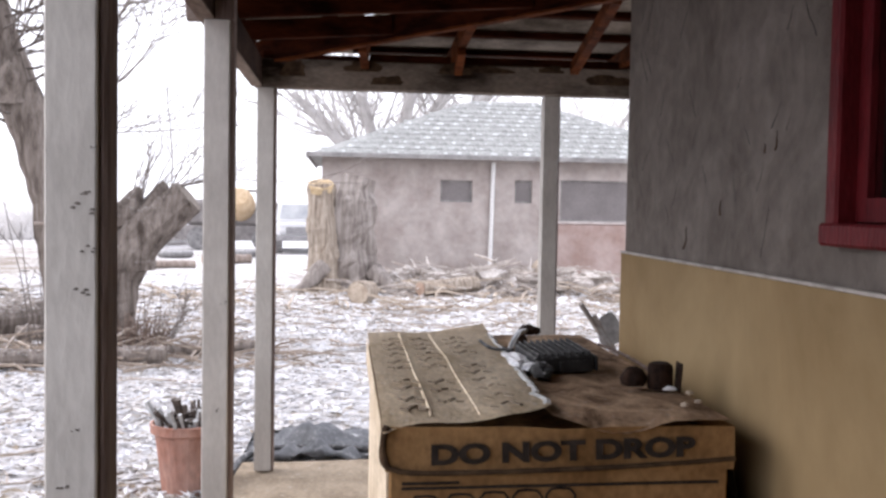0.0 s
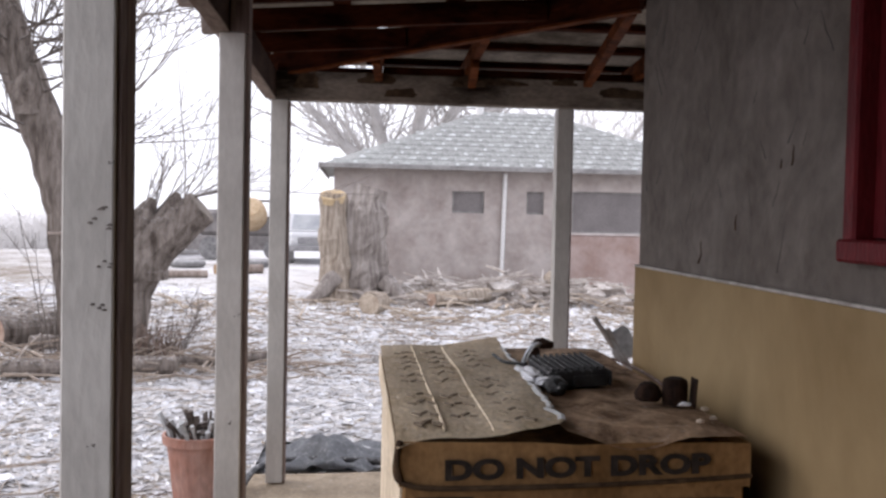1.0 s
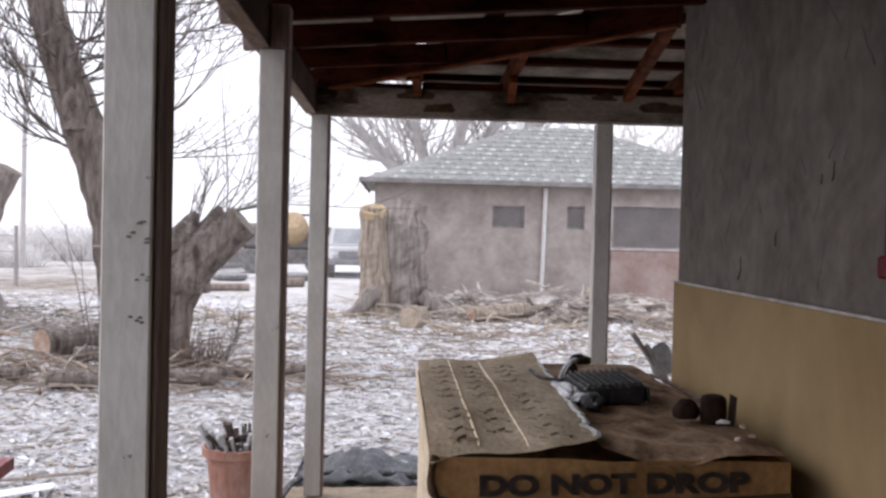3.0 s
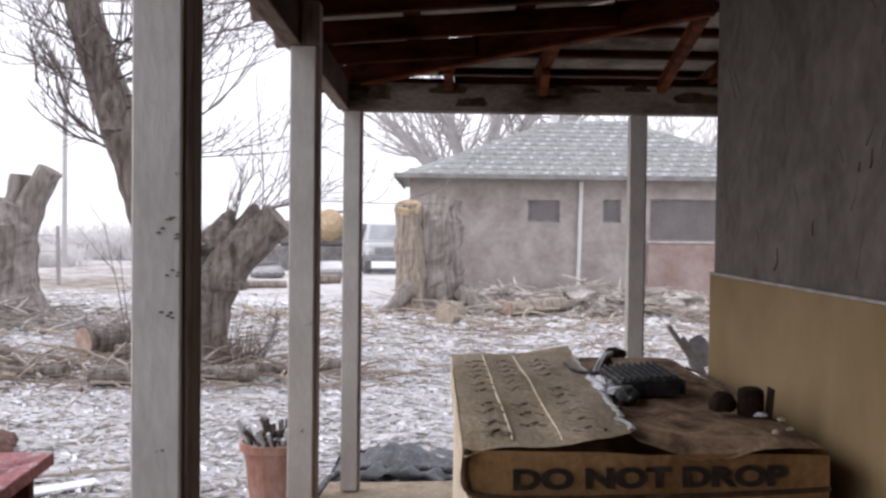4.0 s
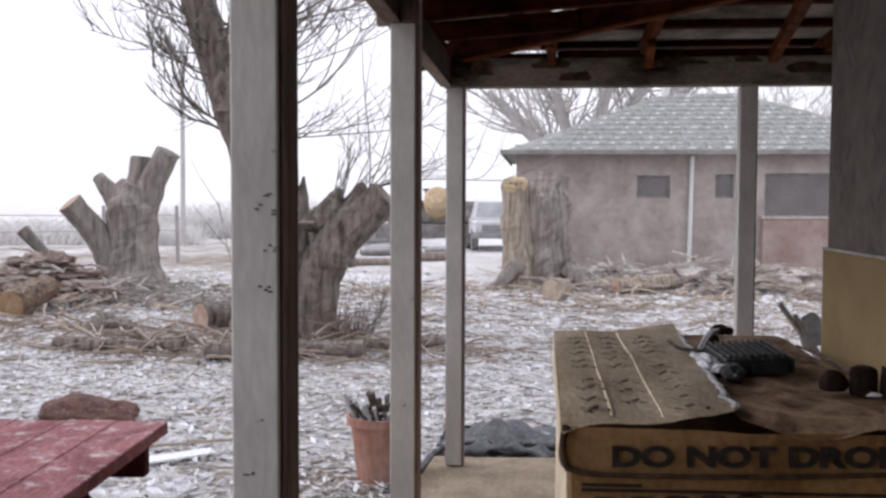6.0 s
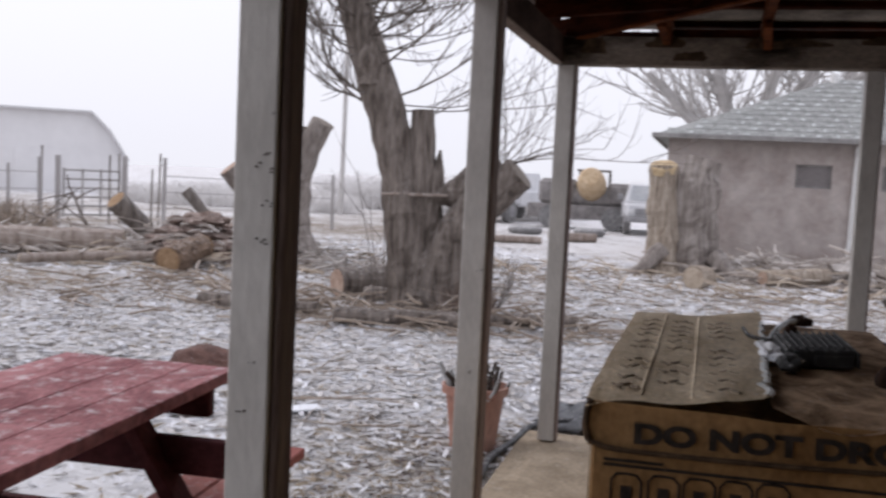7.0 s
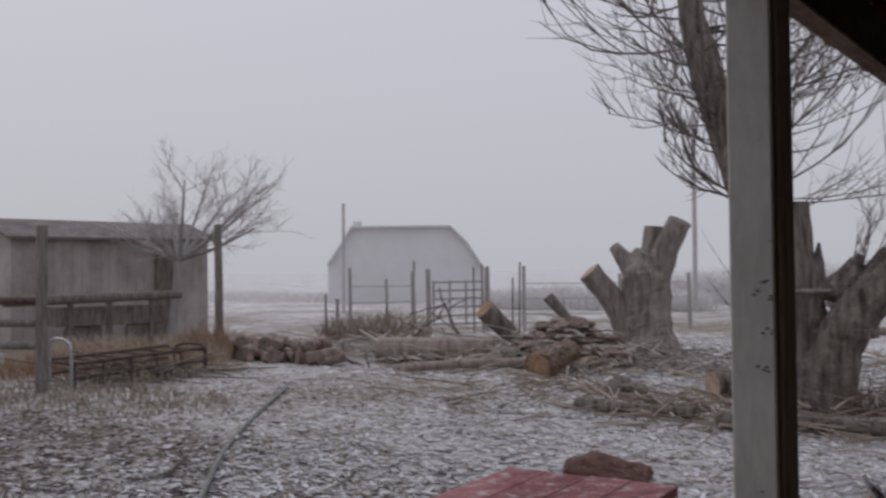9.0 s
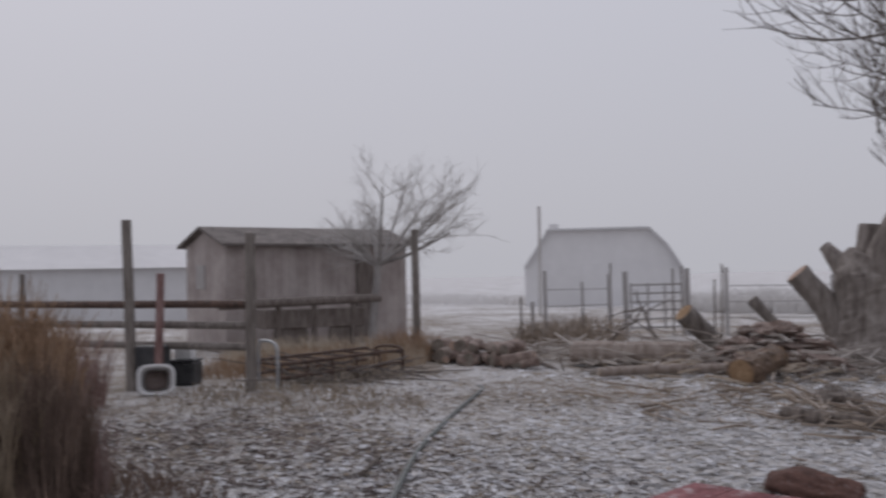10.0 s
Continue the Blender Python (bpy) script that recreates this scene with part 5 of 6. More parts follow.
def litter(name, count, seed, x_range, y_range, size, material, label, lift=0.02):
    rg = random.Random(seed)
    verts, faces = [], []
    while count:
        x, y = rg.uniform(*x_range), rg.uniform(*y_range)
        fx, fy = (x - x_range[0]) / (x_range[1] - x_range[0]), (y - y_range[0]) / (y_range[1] - y_range[0])
        if (x > -0.62 and y < 5.6) or rg.random() > min(fx, 1 - fx, fy, 1 - fy) / 0.2:
            continue
        count -= 1
        a, ln = rg.uniform(0, 6.28), rg.uniform(*size)
        w = ln * rg.uniform(0.07, 0.3)
        c, s = math.cos(a), math.sin(a)
        tilt = rg.uniform(-0.5, 0.5)
        z = GZ - 0.012 + 0.022 * noise.noise(Vector((x, y, 0)) * 0.5) + 0.018 * noise.noise(Vector((x, y, 0)) * 2.3) + rg.uniform(0.004, lift)
        b = len(verts)
        for u, v2, h in ((-0.5, 0, 0), (0, -0.5, tilt * w), (0.5, 0, 0.15 * ln * rg.random()), (0, 0.5, -tilt * w * 0.3)):
            verts.append((x + c * u * ln - s * v2 * w, y + s * u * ln + c * v2 * w, z + h))
        faces.append((b, b + 1, b + 2))
        faces.append((b, b + 2, b + 3))
    raw(name, verts, faces, material, None, label, "litter", "stuff")


litter("leaf_litter", 4500, 1, (-7, 4), (2.5, 12), (0.03, 0.08), LITTER_DARK, "dark dead leaves lying over the frost")
litter("leaf_litter", 15000, 2, (-8, 5), (3, 15), (0.03, 0.13), LITTER_TAN, "tan straw and leaf bits over the frost")
litter("leaf_litter", 32000, 3, (-7, 5), (3, 15), (0.03, 0.13), LITTER_WHITE, "frosted white straw and leaves", 0.035)
litter("leaf_litter", 30000, 9, (-6, 4.5), (4.5, 14.5), (0.05, 0.16), LITTER_GREY, "pale grey frosted straw matted over the yard", 0.03)
litter("leaf_litter", 3500, 8, (-12, -3), (2, 12), (0.03, 0.11), LITTER_TAN, "tan straw on the frozen yard")
litter("leaf_litter", 11000, 11, (-10, -2.4), (1.0, 6.4), (0.03, 0.13), LITTER_DARK, "dark frozen soil crumbs and leaves near the hose")
litter("leaf_litter", 4500, 4, (-12, -3), (2, 10), (0.03, 0.11), LITTER_DARK, "dark dead leaves on the frozen yard")
litter("leaf_litter", 9000, 5, (-12, -3), (3, 13), (0.03, 0.1), LITTER_WHITE, "frosted white straw on the yard")
litter("leaf_litter", 1600, 21, (-1.7, -0.3), (2.9, 5.6), (0.03, 0.09), LITTER_TAN, "tan straw and soil along the porch edge")
litter("leaf_litter", 1500, 22, (-1.6, -0.3), (2.9, 5.6), (0.02, 0.07), LITTER_DARK, "dark damp crumbs along the porch edge")
litter("leaf_litter", 6000, 6, (-10, 7), (10, 18), (0.08, 0.26), LITTER_TAN, "straw and wood chips towards the house")
litter("leaf_litter", 6000, 7, (-10, 7), (10, 20), (0.08, 0.28), LITTER_WHITE, "frosted chips towards the house")


def weeds(name, count, seed, area, height, material, label, lean=0.35, width=0.006):
    rg = random.Random(seed)
    lines = []
    (cx, cy), (rx, ry) = area
    for k in range(count):
        a, r = rg.uniform(0, 6.28), math.sqrt(rg.random())
        p = Vector((cx + rx * r * math.cos(a), cy + ry * r * math.sin(a), GZ))
        h = rg.uniform(*height) * (1 - 0.35 * r)
        d = Vector((rg.uniform(-lean, lean), rg.uniform(-lean, lean), 1))
        q = p + d * h * 0.6
        lines.append(([p, q, q + (d + Vector((rg.uniform(-1, 1), rg.uniform(-1, 1), -0.2)) * lean * 1.6) * h * 0.4], width, width * 0.3))
    v, f = tubes_mesh(lines, 3)
    raw(name, v, f, material, None, label, "weeds", "stuff")


weeds("dry_weeds", 1700, 1, ((-6.68, 2.7), (0.4, 0.32)), (0.5, 1.1), WEED_DARK, "clump of dark brown dead weeds", 0.15, 0.006)
weeds("dry_weeds", 900, 36, ((-6.8, 2.85), (0.45, 0.35)), (0.15, 0.9), WEED_RED, "reddish brown dead weeds in the yard", 0.2, 0.005)
weeds("dry_weeds", 1900, 31, ((-6.95, 2.3), (0.6, 0.45)), (0.5, 1.25), WEED, "tall clump of dull tan weeds", 0.22, 0.006)
weeds("dry_weeds", 420, 32, ((-11.3, 4.75), (0.6, 0.4)), (0.5, 1.35), WEED_RED, "thin reddish weeds round a fence post", 0.35, 0.006)
weeds("dry_weeds", 240, 33, ((-6.2, 3.2), (0.8, 0.45)), (0.05, 0.3), WEED_DARK, "short dead weed stubble", 0.6, 0.006)
weeds("dry_weeds", 1500, 2, ((-9.3, 3.3), (0.9, 0.6)), (0.8, 1.75), WEED_TAN, "tall tan dry weeds by the fence", 0.25, 0.010)
weeds("dry_weeds", 1800, 3, ((-13.4, 9.9), (2.0, 1.6)), (0.2, 0.6), WEED_PALE, "pale dry grass before the shed")
weeds("dry_weeds", 1300, 34, ((-12.6, 9.3), (1.3, 2.0)), (0.15, 0.5), WEED_TAN, "tan dry grass between the bed frame and the shed", 0.4, 0.007)
weeds("dry_weeds", 500, 35, ((-9.6, 6.6), (2.2, 1.3)), (0.05, 0.18), WEED, "short tan grass poking through the frost", 0.5, 0.006)
weeds("dry_weeds", 900, 4, ((-12.75, 11.2), (0.6, 0.6)), (0.2, 0.75), WEED_TAN, "dry grass tuft at a fence post")
weeds("dry_weeds", 200, 21, ((-2.05, 9.75), (0.3, 0.25)), (0.15, 0.5), WEED_DARK, "reddish brown shoots at the tree foot", 0.5, 0.006)
weeds("dry_weeds", 420, 5, ((-9.8, 7.0), (2.0, 1.1)), (0.06, 0.2), WEED, "short dry grass poking through the frost")
weeds("dry_weeds", 700, 6, ((-13.0, 16.0), (1.2, 1.2)), (0.3, 0.8), STICK, "grey dry brush by the gate", 0.5, 0.01)
sticks("brush_pile", 90, 12, ((-11.0, 8.5), (0.45, 1.1)), (0.4, 1.2), (0.008, 0.02), 0.3, CART_WOOD, "dark sticks heaped through the bed frame")
weeds("dry_weeds", 260, 7, ((-10.9, 8.6), (0.7, 1.7)), (0.1, 0.3), WEED_PALE, "dry grass round the bed frame")

# garden hose on the ground
solid("garden_hose", tube(bmesh.new(), smoothline([(-4.6, 4.0, GZ + 0.012), (-5.0, 4.43, GZ + 0.012), (-5.9, 5.4, GZ + 0.014), (-6.7, 6.38, GZ + 0.016), (-7.6, 7.55, GZ + 0.014), (-8.6, 8.9, GZ + 0.014), (-8.9, 9.15, GZ + 0.012)], 6), (0.022, 0.022), 8), HOSE, "grey-green hose stretched over the frozen yard", "hose", smooth=True)
solid("dark_stick", tube(bmesh.new(), smoothline([(-5.6, 4.6, GZ + 0.02), (-6.0, 5.1, GZ + 0.03), (-6.3, 5.3, GZ + 0.02)], 5), (0.02, 0.012), 6, 0.2), BARK, "dark stick lying beside the hose", "stick")


# ---- the house across the yard ----
house = thing("house", "low stucco house with a frosty hipped shingle roof", "house")
hx0, hx1, hy0, hy1 = -0.51, 7.0, 18.3, 23.8
ez = 2.28
xs = [hx0, 1.68, 2.28, 3.08, 3.41, 3.95, 6.3, hx1]
openings = {1: (1.45, 1.86), 3: (1.45, 1.88), 5: (1.12, 1.9)}
for i in range(7):
    for za, zb in ((-0.15, openings[i][0]), (openings[i][1], ez)) if i in openings else ((-0.15, ez),):
        part("wall", B(xs[i], xs[i + 1], hy0, hy0 + 0.2, za, zb), HOUSE_WALL, house)
part("wall", B(hx0, hx0 + 0.2, hy0 + 0.2, hy1, -0.15, ez), HOUSE_WALL, house)
part("wall", B(hx1 - 0.2, hx1, hy0 + 0.2, hy1, -0.15, ez), HOUSE_WALL, house)
part("wall", B(hx0 + 0.2, hx1 - 0.2, hy1 - 0.2, hy1, -0.15, ez), HOUSE_WALL, house)
# Dark-painted wall gives the openings their dimness.
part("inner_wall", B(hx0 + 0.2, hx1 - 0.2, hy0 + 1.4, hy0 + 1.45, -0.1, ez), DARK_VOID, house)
part("low_wall", B(3.9, 6.4, hy0 - 0.13, hy0 - 0.001, -0.15, 1.08, 0.01), HOUSE_LOW, house, "faded reddish low wall")
part("sill", B(3.88, 6.42, hy0 - 0.15, hy0 + 0.05, 1.081, 1.125, 0.006), SILL_PAINT, house, "pale sill board")
for x0, x1, z0, z1 in ((1.68, 2.28, 1.45, 1.86), (3.08, 3.41, 1.45, 1.88), (3.95, 6.3, 1.12, 1.9)):
    w_ob = part("window", block(block(block(B(x0, x1, hy0 + 0.06, hy0 + 0.1, z0, z0 + 0.035), x0, x1, hy0 + 0.06, hy0 + 0.1, z1 - 0.035, z1), x0, x0 + 0.035, hy0 + 0.06, hy0 + 0.1, z0 + 0.035, z1 - 0.035), x1 - 0.035, x1, hy0 + 0.06, hy0 + 0.1, z0 + 0.035, z1 - 0.035), FASCIA, house)
    part("pane", B(x0 + 0.035, x1 - 0.035, hy0 + 0.078, hy0 + 0.084, z0 + 0.035, z1 - 0.035), HOUSE_PANE, w_ob, "opaque grey pane with the dim room painted in")
part("downpipe", tube(bmesh.new(), [(2.66, hy0 - 0.05, 2.2), (2.645, hy0 - 0.05, 1.2), (2.62, hy0 - 0.05, -0.05)], (0.04, 0.04), 10), WHITE_PAINT, house, "white downpipe")
ov = 0.25
ex0, ex1, ey0, ey1 = hx0 - ov, hx1 + ov, hy0 - 0.35, hy1 + ov
ry = (ey0 + ey1) / 2
rz, rx0, rx1 = 3.6, ex0 + 3.19, ex1 - 3.2
deck = bmesh.new()
c = [deck.verts.new(p) for p in ((ex0, ey0, ez), (ex1, ey0, ez), (ex1, ey1, ez), (ex0, ey1, ez), (rx0, ry, rz), (rx1, ry, rz))]
for face in ((0, 1, 5, 4), (1, 2, 5), (2, 3, 4, 5), (3, 0, 4), (3, 2, 1, 0)):
    deck.faces.new([c[i] for i in face])
roof_ob = part("roof", deck, SHINGLE, house)
part("fascia", block(block(B(ex0, ex1, ey0 - 0.03, ey0 - 0.001, ez - 0.055, ez + 0.03, 0.004), ex0 - 0.03, ex0 - 0.001, ey0 - 0.03, ey1, ez - 0.055, ez + 0.03, 0.004), ex1 + 0.001, ex1 + 0.03, ey0 - 0.03, ey1, ez - 0.055, ez + 0.03, 0.004), FASCIA, house)
part("vent_pipe", tube(bmesh.new(), [(rx0 + 0.06, ry - 0.05, rz - 0.05), (rx0 + 0.06, ry - 0.05, rz + 0.13)], (0.09, 0.09), 10), WHITE_PAINT, house, "short pale roof vent")
# shingles of the front slope
sl = Vector((0, ry - ey0, rz - ez))
rows_n = 12
shingle_me = finish(B(-0.148, 0.148, 0, 0.3, 0.0, 0.014), "shingle", SHINGLE)
pitch_deg = math.degrees(math.atan2(sl.z, sl.y))
rg = random.Random(5)
for row in range(rows_n):
    t = row / rows_n
    xa, xb = ex0 + (rx0 - ex0) * (t + 0.07), ex1 - (ex1 - rx1) * (t + 0.07)
    x = xa + 0.15 + 0.15 * (row % 2)
    while x < min(xb, 6.8) - 0.14:
        s_ob = new("shingle", shingle_me)
        s_ob.parent = roof_ob
        s_ob.matrix_basis = pose(x, ey0 + sl.y * t, ez + sl.z * t + 0.012 + rg.uniform(0, 0.004), pitch_deg - 1.6 + rg.uniform(-0.6, 0.3), 0, rg.uniform(-0.8, 0.8))
        x += 0.303
# frost clumps caught at the shingle corners
verts, faces = [], []
rg = random.Random(77)
for row in range(rows_n):
    t = (row + 0.12) / rows_n
    xa, xb = ex0 + (rx0 - ex0) * (t + 0.07), min(ex1 - (ex1 - rx1) * (t + 0.07), 6.8)
    x = xa + 0.1 + 0.15 * (row % 2)
    while x < xb - 0.1:
        if rg.random() < 0.75:
            w, ln = rg.uniform(0.025, 0.085), rg.uniform(0.03, 0.09)
            base = Vector((x + rg.uniform(-0.03, 0.03), ey0 + sl.y * t, ez + sl.z * t + 0.034))
            up_slope = sl.normalized()
            b0 = len(verts)
            ring = [(math.cos(a) * w * rg.uniform(0.7, 1.2), math.sin(a) * ln * rg.uniform(0.7, 1.2)) for a in (0, 1.05, 2.1, 3.14, 4.2, 5.25)]
            verts += [base + Vector((dx, 0, 0)) + up_slope * (dy + ln * 0.6) for dx, dy in ring]
            verts.append(base + up_slope * ln * 0.6 + Vector((0, -0.004, 0.012)))
            faces += [(b0 + i, b0 + (i + 1) % 6, b0 + 6) for i in range(6)]
        x += 0.303
raw("frost_clumps", verts, faces, FROST_GREY, roof_ob, "white frost clumps on the shingles", kind="stuff")


# ---- far trees ----
def bare_tree(base, height, spread, seed, label, material, twig, lean=(0, 0), forks=4, r0=0.18, kids=5, fork=0.42, rise=(0.28, 0.55), lift=0.1):
    rg = random.Random(seed)
    ob = thing("bare_tree", label, "tree", pose(*base))
    lines = []
    top = Vector((lean[0] * 0.4, lean[1] * 0.4, height * fork))
    part("trunk", tube(bmesh.new(), smoothline([(0, 0, -0.15), (top.x * 0.4, top.y * 0.4, height * 0.2), top], 5), (r0, r0 * 0.65), 12, 0.15), material, ob)
    for k in range(forks):
        a = 2 * math.pi * k / forks + rg.uniform(-0.4, 0.4)
        out = Vector((math.cos(a) * spread + lean[0], math.sin(a) * spread * 0.8 + lean[1], height * rg.uniform(*rise)))
        end = top + out
        midp = top + out * 0.45 + Vector((0, 0, -0.04 * height))
        part("limb", tube(bmesh.new(), smoothline([top - Vector((0, 0, 0.15)), midp, end], 6), (r0 * 0.5, r0 * 0.15), 8, 0.15), material, ob)
        for j in range(9):
            u = rg.uniform(0.25, 1.0)
            q = (top * (1 - u) ** 2 + midp * 2 * u * (1 - u) + end * u * u)
            dd = out.normalized() + Vector((rg.uniform(-1, 1), rg.uniform(-1, 1), rg.uniform(-0.4, 0.8))) * 0.9
            shoot(rg, q, dd, height * rg.uniform(0.16, 0.32), r0 * 0.11, 2, lines, 0.3, lift, kids)
    v, f = tubes_mesh(lines)
    raw("crown", v, f, twig, ob, "bare twigs paled for haze", kind="stuff")
    return ob


# Distant trees get lighter bark and twig colours instead of fog.
TREE_MID = surf("haze_grey_bark", (0.22, 0.202, 0.192), (0.32, 0.30, 0.288), 4, 0.95, 0.6, (2, 2, 0.4), rime_haze=0.2)
bare_tree((-16.0, 13.1, GZ), 3.7, 1.2, 12, "bare young tree with haze-paled twigs beside the shed", TREE_MID, TWIG_FAR, (0.5, 0.2), 11, 0.1, 5, 0.5, (-0.02, 0.38), 0.0)
TREE_FAINT = surf("haze_pale_bark", (0.30, 0.285, 0.275), (0.42, 0.405, 0.395), 3, 0.95, 0.4, rime_haze=0.35)
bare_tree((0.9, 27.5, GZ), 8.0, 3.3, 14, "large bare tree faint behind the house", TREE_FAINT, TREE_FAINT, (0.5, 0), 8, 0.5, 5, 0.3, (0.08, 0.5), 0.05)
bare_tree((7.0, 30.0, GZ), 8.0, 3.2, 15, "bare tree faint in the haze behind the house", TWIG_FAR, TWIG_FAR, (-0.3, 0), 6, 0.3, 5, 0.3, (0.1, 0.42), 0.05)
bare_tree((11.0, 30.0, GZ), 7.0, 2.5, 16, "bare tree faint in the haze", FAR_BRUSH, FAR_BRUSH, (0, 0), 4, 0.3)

# ---- shed, fences, barn ----
shed_dir = math.degrees(math.atan2(14.66 - 10.4, -16.73 + 17.1)) - 90
shed = thing("shed", "low weathered board shed with a frosty gable roof", "shed", pose(-17.05, 10.3, GZ, 0, 0, shed_dir))
sw, sl_, sh, sa = 1.9, 4.4, 2.17, 2.5
rng = random.Random(8)
for k in range(22):
    y = sl_ * k / 22
    part("wall_board", B(-0.03 - rng.uniform(0, 0.008), 0, y + 0.003, y + sl_ / 22 - 0.003, 0, sh), SHED_WALL, shed)
for k in range(12):
    x = -sw + sw * k / 12
    top = sh + (sa - sh) * (1 - abs((x + sw / 24) + sw / 2) / (sw / 2)) - 0.03
    part("wall_board", B(x + 0.003, x + sw / 12 - 0.003, -0.03 - rng.uniform(0, 0.008), 0.0, 0, top), SHED_WALL, shed)
part("inner_frame", B(-sw + 0.04, -0.04, 0.04, sl_ - 0.04, 0, sh - 0.02), SHED_WALL, shed)
part("back_wall", B(-sw, -sw + 0.035, 0.001, sl_, 0, sh), SHED_WALL, shed)
for s in (0, 1):
    xa, xb = (-sw / 2, 0.16) if s else (-sw / 2, -sw - 0.16)
    bm = bmesh.new()
    zb = sa - (sa - sh) * abs(xb + sw / 2) / (sw / 2)
    low = [bm.verts.new(p) for p in ((xa, -0.18, sa), (xb, -0.18, zb), (xb, sl_ + 0.18, zb), (xa, sl_ + 0.18, sa))]
    hi = [bm.verts.new(v2.co + Vector((0, 0, 0.05))) for v2 in low]
    bm.faces.new(low), bm.faces.new(hi[::-1])
    for i in range(4):
        bm.faces.new((low[i], low[(i + 1) % 4], hi[(i + 1) % 4], hi[i]))
    part("roof_panel", bm, SHED_ROOF, shed)
part("door", B(0.001, 0.035, 3.05, 3.5, 0.05, 1.9, 0.004), CART_WOOD, shed, "darker plank door")
part("window_shutter", B(-1.35, -0.95, -0.06, -0.039, 1.25, 1.75, 0.004), FENCE_FAR, shed)


def post(x, y, h, r, label, material=FENCE_WOOD, lean=(0, 0), group="fence posts"):
    return solid("fence_post", tube(bmesh.new(), smoothline([(0, 0, -0.1), (lean[0] * 0.5, lean[1] * 0.5, h * 0.5), (lean[0], lean[1], h)], 4), (r, r * 0.9), 10, 0.12), material, label, "fence post", group=group, m=pose(x, y, GZ))


post(-12.35, 6.05, 2.28, 0.075, "tall grey wooden fence post", lean=(-0.12, 0))
post(-10.9, 6.99, 2.05, 0.075, "tall weathered wooden fence post with a cut top", lean=(0.02, 0))
post(-13.3, 12.0, 2.3, 0.075, "tall grey fence post near the shed", lean=(-0.03, 0))
post(-16.2, 6.0, 1.6, 0.05, "short thin fence post", lean=(0.03, 0))
post(-17.5, 5.5, 1.7, 0.06, "short fence post in the weeds")
post(-12.1, 6.3, 1.55, 0.06, "reddish split fence post", RED_POST, lean=(0.1, 0))
rails = thing("rail_fence", "three-rail fence of grey weathered poles", "fence")
for k, z in enumerate((1.08, 0.8, 0.52)):
    part("rail", tube(bmesh.new(), smoothline([(-18.0, 4.9, z + 0.03), (-14.6, 5.7, z), (-10.98, 7.0, z)], 4), (0.055, 0.05), 8, 0.15), FENCE_WOOD if k else RUST_FROST, rails)
cart = thing("old_cart", "dark old wooden cart frame standing before the shed", "cart", pose(-15.4, 10.6, GZ, 0, 0, shed_dir - 12))
part("pole", tube(bmesh.new(), [(0, -1.3, 0.98), (0, 1.9, 1.03)], (0.095, 0.08), 10, 0.15), CART_WOOD, cart)
part("bed", B(-0.75, -0.05, -0.4, 1.6, 0.5, 0.85, 0.01), CART_WOOD, cart)
for y in (-0.2, 0.5, 1.3):
    part("stake", B(-0.1, -0.02, y, y + 0.09, 0.0, 0.98, 0.008), CART_WOOD, cart)
for y in (0.1, 1.2):
    part("wheel", tube(bmesh.new(), [(-0.16, y, 0.34), (-0.1, y, 0.34)], (0.34, 0.34), 20), CART_WOOD, cart)

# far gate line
# Posts, gate and wires wear the lightened wood in place of fog.
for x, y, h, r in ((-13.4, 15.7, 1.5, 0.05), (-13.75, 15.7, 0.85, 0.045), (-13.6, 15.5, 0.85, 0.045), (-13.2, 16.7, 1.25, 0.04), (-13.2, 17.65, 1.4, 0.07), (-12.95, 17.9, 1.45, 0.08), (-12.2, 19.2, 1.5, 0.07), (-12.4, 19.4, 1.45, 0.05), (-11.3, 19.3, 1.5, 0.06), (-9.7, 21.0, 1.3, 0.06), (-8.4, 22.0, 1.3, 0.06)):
    post(x, y, h, r * 0.75, "thin fence post by the far gate, paled for haze", FENCE_FAR, (random.Random(int(x * 100)).uniform(-0.04, 0.04), 0), "gate line posts")
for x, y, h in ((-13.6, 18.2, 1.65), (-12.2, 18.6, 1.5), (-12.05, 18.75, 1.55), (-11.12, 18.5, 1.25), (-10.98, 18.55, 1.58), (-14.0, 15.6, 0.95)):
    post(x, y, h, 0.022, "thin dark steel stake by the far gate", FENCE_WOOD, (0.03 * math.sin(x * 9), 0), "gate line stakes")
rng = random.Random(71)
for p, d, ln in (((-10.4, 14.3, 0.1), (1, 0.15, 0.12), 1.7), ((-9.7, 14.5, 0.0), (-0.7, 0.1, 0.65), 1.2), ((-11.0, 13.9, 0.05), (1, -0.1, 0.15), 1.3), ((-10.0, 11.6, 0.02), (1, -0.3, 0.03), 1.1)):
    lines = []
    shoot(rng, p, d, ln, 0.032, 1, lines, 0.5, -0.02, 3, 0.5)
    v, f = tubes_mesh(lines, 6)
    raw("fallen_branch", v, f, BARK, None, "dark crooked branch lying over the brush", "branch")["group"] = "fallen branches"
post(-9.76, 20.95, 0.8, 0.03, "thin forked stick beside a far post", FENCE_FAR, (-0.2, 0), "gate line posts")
gate = thing("farm_gate", "tubular farm gate with many bars, paled for haze", "gate")
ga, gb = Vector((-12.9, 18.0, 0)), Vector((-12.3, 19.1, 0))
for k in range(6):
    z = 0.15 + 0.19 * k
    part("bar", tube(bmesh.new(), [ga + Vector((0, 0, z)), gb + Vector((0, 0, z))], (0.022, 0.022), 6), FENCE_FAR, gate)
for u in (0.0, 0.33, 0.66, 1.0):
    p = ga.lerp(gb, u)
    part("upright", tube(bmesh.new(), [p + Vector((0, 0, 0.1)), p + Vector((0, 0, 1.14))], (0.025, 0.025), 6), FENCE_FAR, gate)
